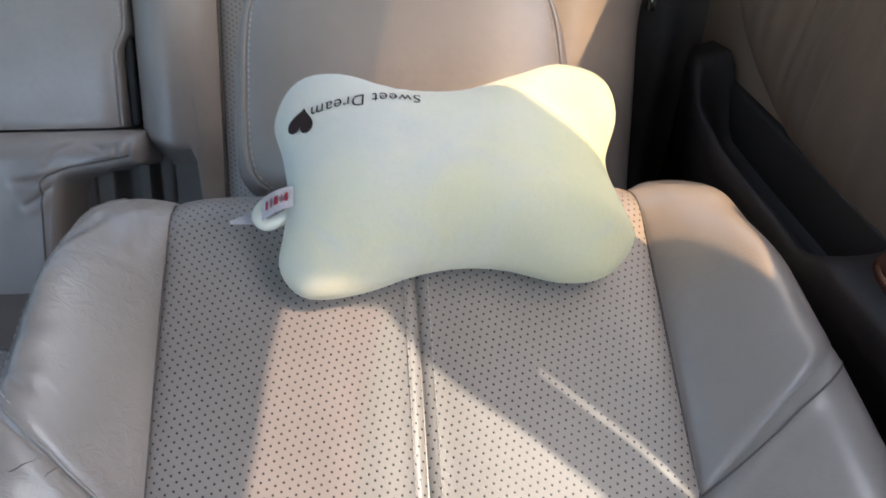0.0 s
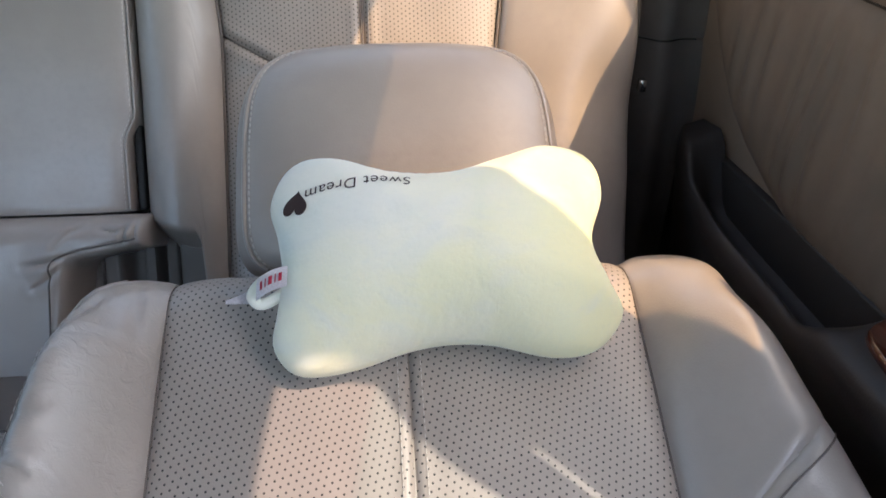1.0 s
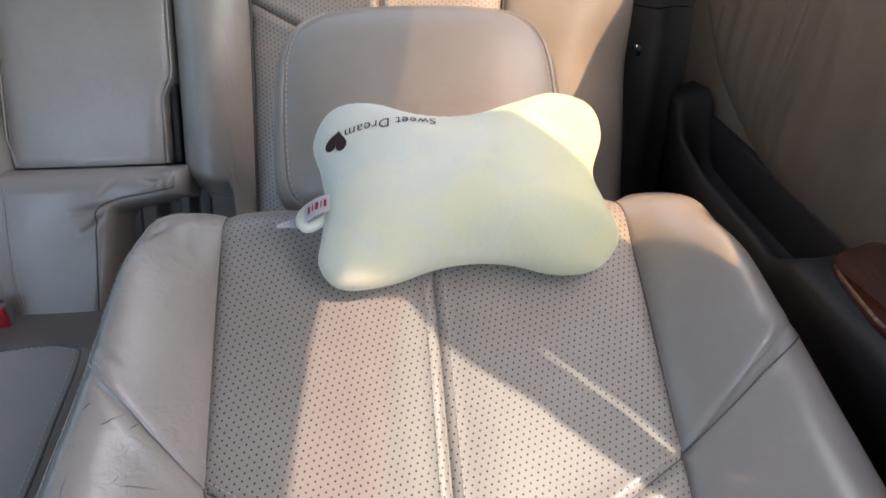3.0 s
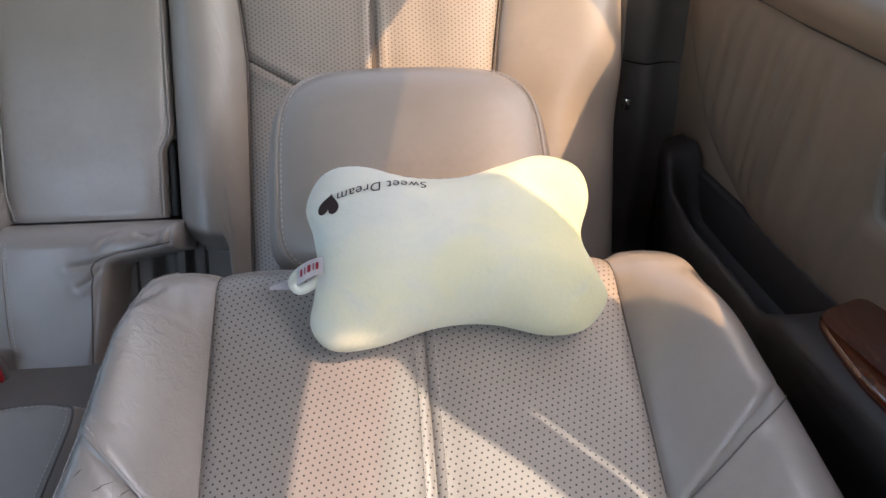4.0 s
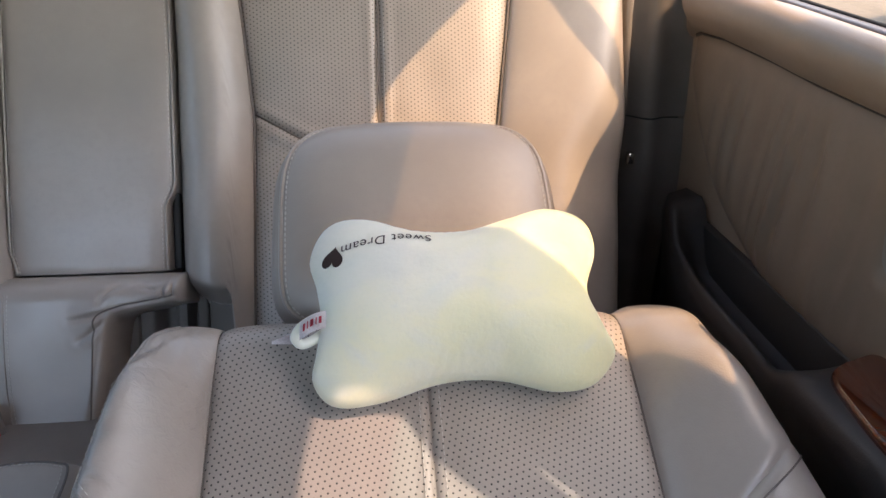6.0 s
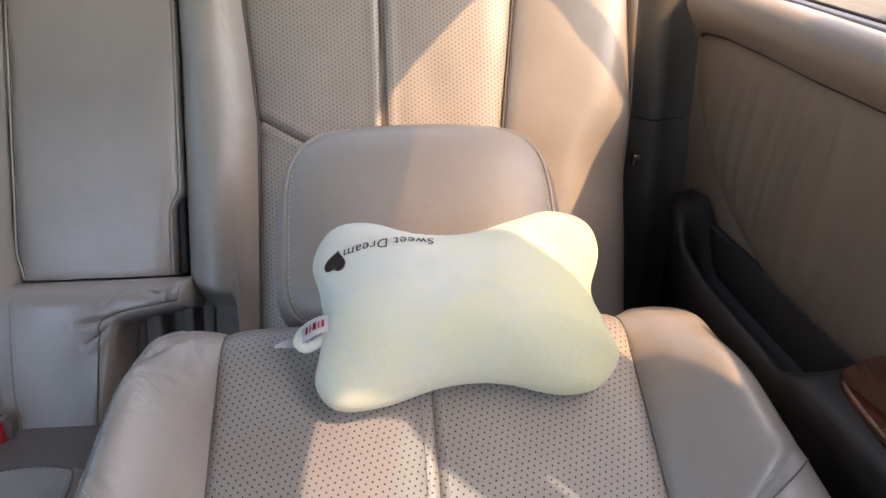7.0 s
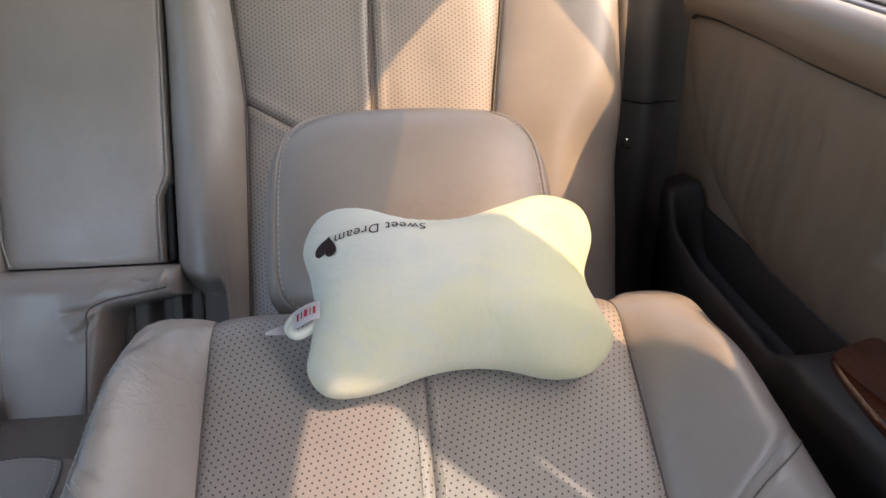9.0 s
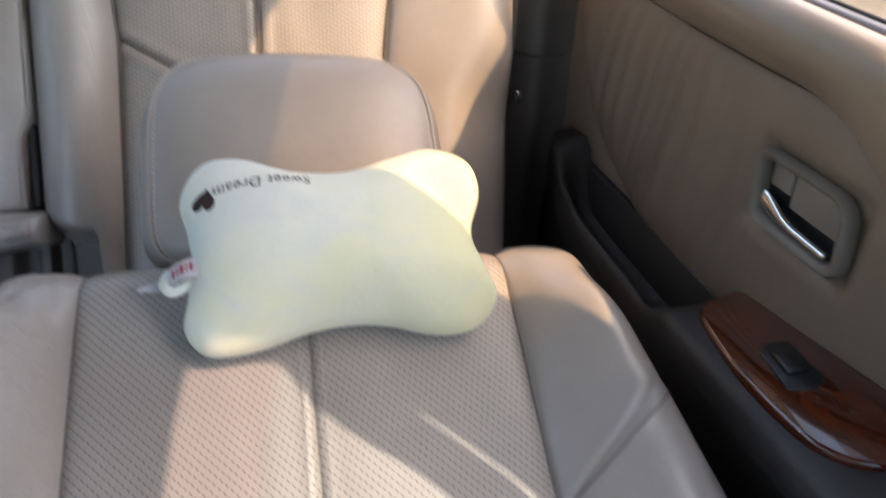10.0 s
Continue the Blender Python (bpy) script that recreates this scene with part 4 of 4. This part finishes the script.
LID = [(-0.500, -0.2), (-0.500, 0.44), (-0.470, 0.515), (-0.425, 0.549), (-0.375, 0.562), (-0.332, 0.560), (-0.316, 0.545), (-0.311, 0.46), (-0.305, 0.30), (-0.302, -0.2)]
LID_RING = spline([(a + (0.004 if a > -0.4 else 0.0), b + 0.013, 0) for a, b in LID], 120)
LID_PROFILE = spline([(0.006, 0.466, 0), (0.001, 0.476, 0), (0.0, 0.494, 0), (0.003, 0.510, 0), (0.010, 0.5205, 0), (0.020, 0.5245, 0), (0.045, 0.5285, 0), (0.090, 0.531, 0)], 24)


def lid_pt(s, inset, z):
    p = LID_RING[round(s * 119)]
    x = -0.404 + (p.x + 0.404) * (1 - inset / 0.098)
    y = 0.2 + (p.y - 0.2) * (1 - inset / 0.362) if p.y > 0.2 else p.y
    return Vector((x, y, z + 0.002 * noise.noise(Vector((x * 14, y * 9, 1.3)))))


def lid_fn(s, t):
    q = LID_PROFILE[round(t * 23)]
    return lid_pt(s, q.x, q.y), (s, t)


part("lid", sheet(lid_fn, 119, 23), M_LID, console, "padded leather lid")
seam_line = [lid_pt(i / 119, 0.0125, 0.5227) for i in range(4, 116)]
part("piping", tube(seam_line, 0.0012, 6), M_SEAM, console, "dark sewn joint round the lid")
part("stitching", stitches([lid_pt(i / 119, 0.0165, 0.5246) for i in range(4, 116)]), M_THREAD, console, "light thread stitching")


# ---- rear door ----
def door_x(y):
    return 0.440 - 0.035 * (y - 0.5)


def door_pt(y, z, inward=0.0):
    return Vector((door_x(y) - inward, y, z))


door = thing("rear_door", (0.45, 0.6, 0.1), "closed rear car door with brown leather insert, wood armrest panel and chrome handle", "car door")
DY0, DY1 = -0.02, 1.075


def insert_top(y):
    return lerp_list([(DY0, 0.60), (0.30, 0.70), (0.38, 0.746), (0.42, 0.770), (0.455, 0.790), (0.483, 0.804), (0.510, 0.811), (0.54, 0.815), (0.60, 0.815), (0.74, 0.818), (0.83, 0.823), (0.95, 0.826), (1.02, 0.822), (1.045, 0.812)], y)


def insert_bot(y):
    return lerp_list([(DY0, 0.55), (0.60, 0.55), (0.71, 0.553), (0.765, 0.563), (0.825, 0.583), (0.885, 0.607), (0.93, 0.632), (0.965, 0.664), (0.991, 0.693), (1.02, 0.732), (1.045, 0.772)], y)


# upper roll under the glass
UP = spline([(0.0, 0.883, 0), (0.010, 0.888, 0), (0.030, 0.890, 0), (0.044, 0.884, 0), (0.050, 0.870, 0), (0.045, 0.852, 0), (0.034, 0.836, 0), (0.022, 0.824, 0), (-0.004, 0.815, 0)], 25)


def upper_fn(s, t):
    y = DY0 + (DY1 - DY0) * t
    p = UP[round(s * 24)]
    z = p.y + 0.035 * min(0.0, y - 0.8)
    low = 0.815 + 0.035 * min(0.0, y - 0.8)
    z += (insert_top(y) - 0.003 - low) * smooth((0.872 - p.y) / 0.05)
    return door_pt(y, z, p.x * (1 - 0.85 * smooth((y - 1.0) / 0.06)) + 0.006 * smooth((0.50 - y) / 0.15) * smooth((0.84 - p.y) / 0.02)), (p.y, y)


part("upper_panel", sheet(upper_fn, 24, 40), M_DOOR, door, "padded beige upper door panel")
part("window_seal", prism([door_pt(DY0, 0.849, -0.012), door_pt(0.90, 0.876, -0.012), door_pt(0.90, 0.876, 0.006), door_pt(DY0, 0.849, 0.006)], Vector((0, 0, 0.0165)), 0.003), M_SEAL, door, "grey rubber window seal")
for depth, up in ((0.0065, 0.002), (-0.008, 0.0165)):
    part("seal_lip", tube([door_pt(DY0, 0.849 + up, depth), door_pt(0.90, 0.876 + up, depth)], 0.0028, 8), M_RUBBER, door, "black rubber lip")
# outer skin of the trim behind insert and armrest
part("trim_board", prism([door_pt(DY0, 0.12, -0.006), door_pt(DY1, 0.12, -0.006), door_pt(DY1, 0.84, -0.006), door_pt(DY0, 0.82, -0.006)], Vector((0.02, 0, 0))), M_DOOR, door, "beige door trim board")
part("lower_panel", prism([door_pt(DY0, 0.10, 0.012), door_pt(DY1, 0.10, 0.012), door_pt(DY1, 0.575, 0.004), door_pt(DY0, 0.575, 0.012)], Vector((0.015, 0, 0)), 0.003), M_DARK, door, "dark lower door panel")
# soft insert with a rounded rear end
def insert_fn(s, t):
    y = 0.20 + (1.045 - 0.20) * (1 - (1 - t) ** 1.4)
    lo, hi = insert_bot(y), insert_top(y)
    z = lo + (hi - lo) * s
    edge = min(z - lo, hi - z, (1.045 - y) * 0.9)
    puff = 0.011 * (1 - math.exp(-max(0, edge) / 0.014)) - 0.004
    fold = (0.0066 * noise.noise(Vector((y * 26, z * 2.6, 2.0))) + 0.0024 * noise.noise(Vector((y * 52 + z * 6, z * 5, 9.0)))) * smooth((y - 0.58) / 0.1)
    sway = noise.noise(Vector((y * 9, z * 4, 5.0)))
    fold += 0.0045 * math.sin(2 * math.pi * (y / 0.034 + 0.9 * sway)) * (0.5 + 0.9 * noise.noise(Vector((y * 16, z * 3, 8.0)))) * smooth((y - 0.56) / 0.1) * smooth((0.98 - y) / 0.06)
    cup = smooth((0.080 - abs(y - 0.516)) / 0.02) * smooth((0.052 - abs(z - 0.715)) / 0.02)
    return door_pt(y, z, (puff + fold * smooth(max(0, edge) / 0.07)) * (1 - cup) - 0.003 * cup), (y, z)


part("insert", sheet(insert_fn, 40, 220), M_INSERT, door, "softly wrinkled brown leather door insert")
line = [door_pt(y, insert_top(y) - 0.001, 0.004) for y in [0.20 + i * 0.0141 for i in range(60)]]
part("seam", tube(line, 0.0026, 6), M_DARK, door, "dark joint round the insert")


# armrest ledge with a dark pull pocket at its rear
def arm_in(y):
    return lerp_list([(-0.02, 0.125), (0.30, 0.110), (0.45, 0.096), (0.54, 0.086), (0.65, 0.072), (0.80, 0.070), (0.90, 0.058), (0.97, 0.046), (1.0, 0.03)], y)


def arm_top(y):
    return lerp_list([(-0.02, 0.697), (0.55, 0.600), (0.80, 0.600), (0.95, 0.606), (1.0, 0.60)], y)


def arm_fn(s, t):
    y = DY0 + (1.0 - DY0) * t
    w, z = arm_in(y), arm_top(y)
    hollow = smooth((y - 0.555) / 0.07) * smooth((0.945 - y) / 0.06)
    dip = 0.085 * hollow
    z0, z = z, z - 0.030 * hollow
    prof = spline([(0.0, z0 - dip, 0), (w * 0.34, z0 - dip - 0.10 * w, 0), (w * 0.58, z0 - dip * 0.75 - 0.18 * w, 0), (w * 0.84, z - 0.04 * dip - 0.26 * w, 0), (w * 0.97, z - 0.29 * w - 0.008, 0), (w * 0.98, z - 0.29 * w - 0.03, 0), (w * 0.80, z - 0.10, 0), (w * 0.45, z - 0.20, 0), (0.0, z - 0.30, 0)], 33)
    p = prof[round(s * 32)]
    return door_pt(y, p.y, p.x), (p.x, y)


part("armrest", sheet(arm_fn, 32, 60), M_ARM, door, "dark grey vinyl armrest with a hollow pull pocket")
WOOD = spline([(0.532, 0.060, 0), (0.550, 0.048, 0), (0.556, 0.026, 0), (0.549, 0.005, 0), (0.48, 0.006, 0), (0.40, 0.007, 0), (0.335, 0.009, 0), (0.303, 0.022, 0), (0.300, 0.052, 0), (0.312, 0.074, 0), (0.337, 0.086, 0), (0.37, 0.088, 0), (0.43, 0.083, 0), (0.482, 0.073, 0)], 70, True)
part("wood_panel", prism([door_pt(p.x, 0.597 + 0.17 * (0.55 - p.x) - 0.30 * p.y, p.y) for p in WOOD], Vector((0, 0, 0.010)), 0.003, 3), M_WOOD, door, "glossy red-brown burl wood panel")
sw = part("switch_plate", prism([*[door_pt(a, 0.6055 + 0.17 * (0.55 - a) - 0.30 * b, b) for a, b in ((0.458, 0.026), (0.465, 0.040), (0.458, 0.054), (0.402, 0.066), (0.392, 0.050), (0.398, 0.036))]], Vector((0, 0, 0.004)), 0.0015, 2), M_BLACK, door, "black window switch plate")
part("switch", prism([*[door_pt(a, 0.6085 + 0.17 * (0.55 - a) - 0.30 * b, b) for a, b in ((0.446, 0.034), (0.448, 0.050), (0.416, 0.057), (0.413, 0.040))]], Vector((0, 0, 0.005)), 0.002, 2), M_BLACK, sw)


# inner handle in its bezel
def ring_of(lo_y, hi_y, lo_z, hi_z, r, slant, n=10):
    pts = []
    for cy, cz, a0 in ((hi_y - r, hi_z - r, 0), (lo_y + r, hi_z - r, 90), (lo_y + r, lo_z + r, 180), (hi_y - r, lo_z + r, 270)):
        for k in range(n):
            a = radians(a0 + 90 * k / (n - 1))
            y, z = cy + r * math.cos(a), cz + r * math.sin(a)
            pts.append((y + slant * (z - 0.705), z))
    return pts


outer = ring_of(0.450, 0.579, 0.679, 0.752, 0.020, 0.2)
inner = ring_of(0.463, 0.568, 0.689, 0.742, 0.012, 0.2)
bz = bmesh.new()
loops = [[bz.verts.new(door_pt(y, z, d)) for y, z in pts] for pts, d in ((outer, 0.002), (outer, 0.010), (ring_of(0.454, 0.575, 0.682, 0.749, 0.018, 0.2), 0.014), (ring_of(0.460, 0.571, 0.686, 0.745, 0.014, 0.2), 0.013), (inner, 0.008), (inner, 0.0))]
for a, b in zip(loops, loops[1:]):
    for k in range(len(a)):
        bz.faces.new((a[k], a[(k + 1) % len(a)], b[(k + 1) % len(a)], b[k]))
bezel = part("handle_bezel", bz, M_BEZEL, door, "grey plastic handle surround")
part("handle_cup", prism([door_pt(y, z, -0.002) for y, z in inner], Vector((-0.0006, 0, 0)), 0.0), M_BLACK, bezel, "black recessed cup")
for lo, hi, foot in ((0.537, 0.565, 0.719), (0.468, 0.534, 0.709)):
    part("flap", prism([door_pt(hi + 0.005, 0.741, 0.001), door_pt(lo + 0.005, 0.741, 0.001), door_pt(lo - 0.001, foot, 0.004), door_pt(hi - 0.001, foot, 0.004)], Vector((0.003, 0, 0)), 0.001), M_BEZEL, bezel)


def lever_fn(s, t):
    """A flattened lever, broad at its hub, that thins and drops towards its free end."""
    y = 0.563 - 0.094 * t
    hub = math.exp(-(t / 0.30) ** 2)
    z = 0.6965 + 0.0065 * hub
    a = 2 * math.pi * s
    return door_pt(y, z - 0.002 * t + (0.0046 + 0.0055 * hub) * math.sin(a), 0.006 + 0.003 * smooth(t * 2) + 0.0044 * math.cos(a)), (s, t)


part("handle_lever", sheet(lever_fn, 16, 26, True, True), M_CHROME, bezel, "chrome door lever")

# trim between the bench and the door
quarter = thing("quarter_trim", (0.36, 1.08, FLOOR_Z), "grey plastic side trim between rear bench and door", "trim", "", "structure")


def quarter_fn(z0, z1, bulge):
    def fn(s, t):
        z = z0 + (z1 - z0) * t
        x = 0.300 + 0.166 * s
        y = 1.075 - 0.043 * s + 0.10 * max(0, z - 0.6) - bulge * (math.exp(-((s - 0.423) / 0.13) ** 2)) + 0.004 * math.exp(-min(t, 1 - t) * (z1 - z0) / 0.004)
        return Vector((x, y, z)), (x, z)
    q = sheet(fn, 24, 16)
    bmesh.ops.solidify(q, geom=q.faces[:], thickness=0.01)
    return q


part("lower_trim", quarter_fn(FLOOR_Z, 0.690, 0.022), M_QUARTER, quarter, "grey lower side trim")
part("upper_trim", quarter_fn(0.6915, 0.95, 0.019), M_QUARTER, quarter, "grey upper side trim")
belt = thing("seat_belt", (0.325, 1.05, 0.66), "beige seat belt webbing hanging beside the rear bench", "seat belt")
web = prism([(0.317, 1.045, 0.70), (0.3245, 1.040, 0.70), (0.345, 1.15, 1.10), (0.335, 1.155, 1.10)], Vector((0.002, -0.012, 0)), 0.0004, 1)
part("webbing", web, M_WEB, belt)
part("anchor", block((0.338, 1.028, 0.628), (0.348, 1.042, 0.645), 0.002, 2), M_CHROME, belt, "metal belt anchor")


# ---- beige car parked on the ground beyond the side window ----
NOSE, ACROSS = Vector((-0.5, 0.866, 0)), Vector((0.866, 0.5, 0))
CAR = Vector((5.95, 6.96, -0.34)) + NOSE * 0.95
CAR_SIDE = [(0.06, 0.24), (0.0, 0.42), (0.03, 0.60), (0.12, 0.70), (0.45, 0.80), (1.15, 0.93), (2.4, 0.96), (3.7, 0.98), (4.28, 0.94), (4.40, 0.72), (4.42, 0.45), (4.34, 0.26)]
AXLES = (0.95, 3.55)


def car_pt(u, w, z):
    """Along the car from its near end, across it, and up from the ground."""
    return CAR + ACROSS * w - NOSE * u + Vector((0, 0, z))


def arch(u, n=12):
    """The wheel arch as part of the sill line, from the tail side round to the nose side."""
    return [(u + 0.36 * math.cos(math.pi * i / n), 0.25 + 0.40 * math.sin(math.pi * i / n)) for i in range(n + 1)]


car = thing("parked_car", car_pt(2.2, 0.85, 0), "beige car with alloy wheels parked on the pale ground outside", "car")
outline = CAR_SIDE + arch(AXLES[1]) + arch(AXLES[0])
part("body", prism([car_pt(u, 0.0, z) for u, z in outline], ACROSS * 1.70, 0.05, 3), M_PAINT, car, "beige painted body")
part("cabin_glass", prism([car_pt(u, 0.10, z) for u, z in ((1.20, 0.90), (1.95, 1.36), (3.10, 1.37), (3.85, 0.93))], ACROSS * 1.50, 0.04, 2), M_PANE, car, "dark windows")
part("roof", prism([car_pt(u, 0.14, z) for u, z in ((1.90, 1.365), (2.0, 1.42), (2.6, 1.45), (3.0, 1.43), (3.15, 1.375))], ACROSS * 1.42, 0.02, 2), M_PAINT, car)
part("bumper", prism([car_pt(u, 0.02, z) for u, z in ((0.0, 0.26), (-0.05, 0.32), (-0.06, 0.48), (-0.02, 0.54), (0.10, 0.54), (0.30, 0.50), (0.44, 0.30), (0.40, 0.25))], ACROSS * 1.66, 0.03, 3), M_PAINT, car, "beige bumper")
for edge in (2.42, 3.30):
    part("door_joint", tube([car_pt(edge, -0.0012, 0.30 + 0.05 * i) for i in range(13)], 0.004, 6), M_DARK, car, "dark door joint")
for u in AXLES:
    for w, out in ((0.02, -1), (1.68, 1)):
        hub = car_pt(u, w, 0.315)

        def tyre_fn(s, t):
            a, b = 2 * math.pi * s, 2 * math.pi * t
            r = 0.258 + 0.057 * math.copysign(abs(math.cos(b)) ** 0.6, math.cos(b))
            return hub + ACROSS * (-out * 0.10 + 0.095 * math.copysign(abs(math.sin(b)) ** 0.6, math.sin(b))) + NOSE * (r * math.cos(a)) + Vector((0, 0, r * math.sin(a))), (s, t)

        def rim_fn(s, t):
            a = 2 * math.pi * s
            r, depth = ((0.212, 0.0), (0.205, 0.012), (0.192, 0.0), (0.180, -0.06), (0.0005, -0.06))[round(t * 4)]
            return hub + ACROSS * (out * depth) + NOSE * (r * math.cos(a)) + Vector((0, 0, r * math.sin(a))), (s, t)

        wheel = part("wheel", sheet(tyre_fn, 40, 16, True), M_RUBBER, car, "black tyre on an alloy rim")
        part("rim", sheet(rim_fn, 40, 4, True), M_ALLOY, wheel, "pale alloy rim")
        for k in range(5):
            a = 2 * math.pi * k / 5 + 0.3
            ray, across = NOSE * math.cos(a) + Vector((0, 0, math.sin(a))), NOSE * -math.sin(a) + Vector((0, 0, math.cos(a)))
            part("spoke", prism([hub + ray * 0.02 - across * 0.030, hub + ray * 0.195 - across * 0.022, hub + ray * 0.195 + across * 0.022, hub + ray * 0.02 + across * 0.030], ACROSS * (-out * 0.03), 0.005, 2), M_ALLOY, wheel)
        part("hub_cap", tube([hub - ACROSS * (out * 0.03), hub + ACROSS * (out * 0.012)], 0.045, 16), M_ALLOY, wheel)
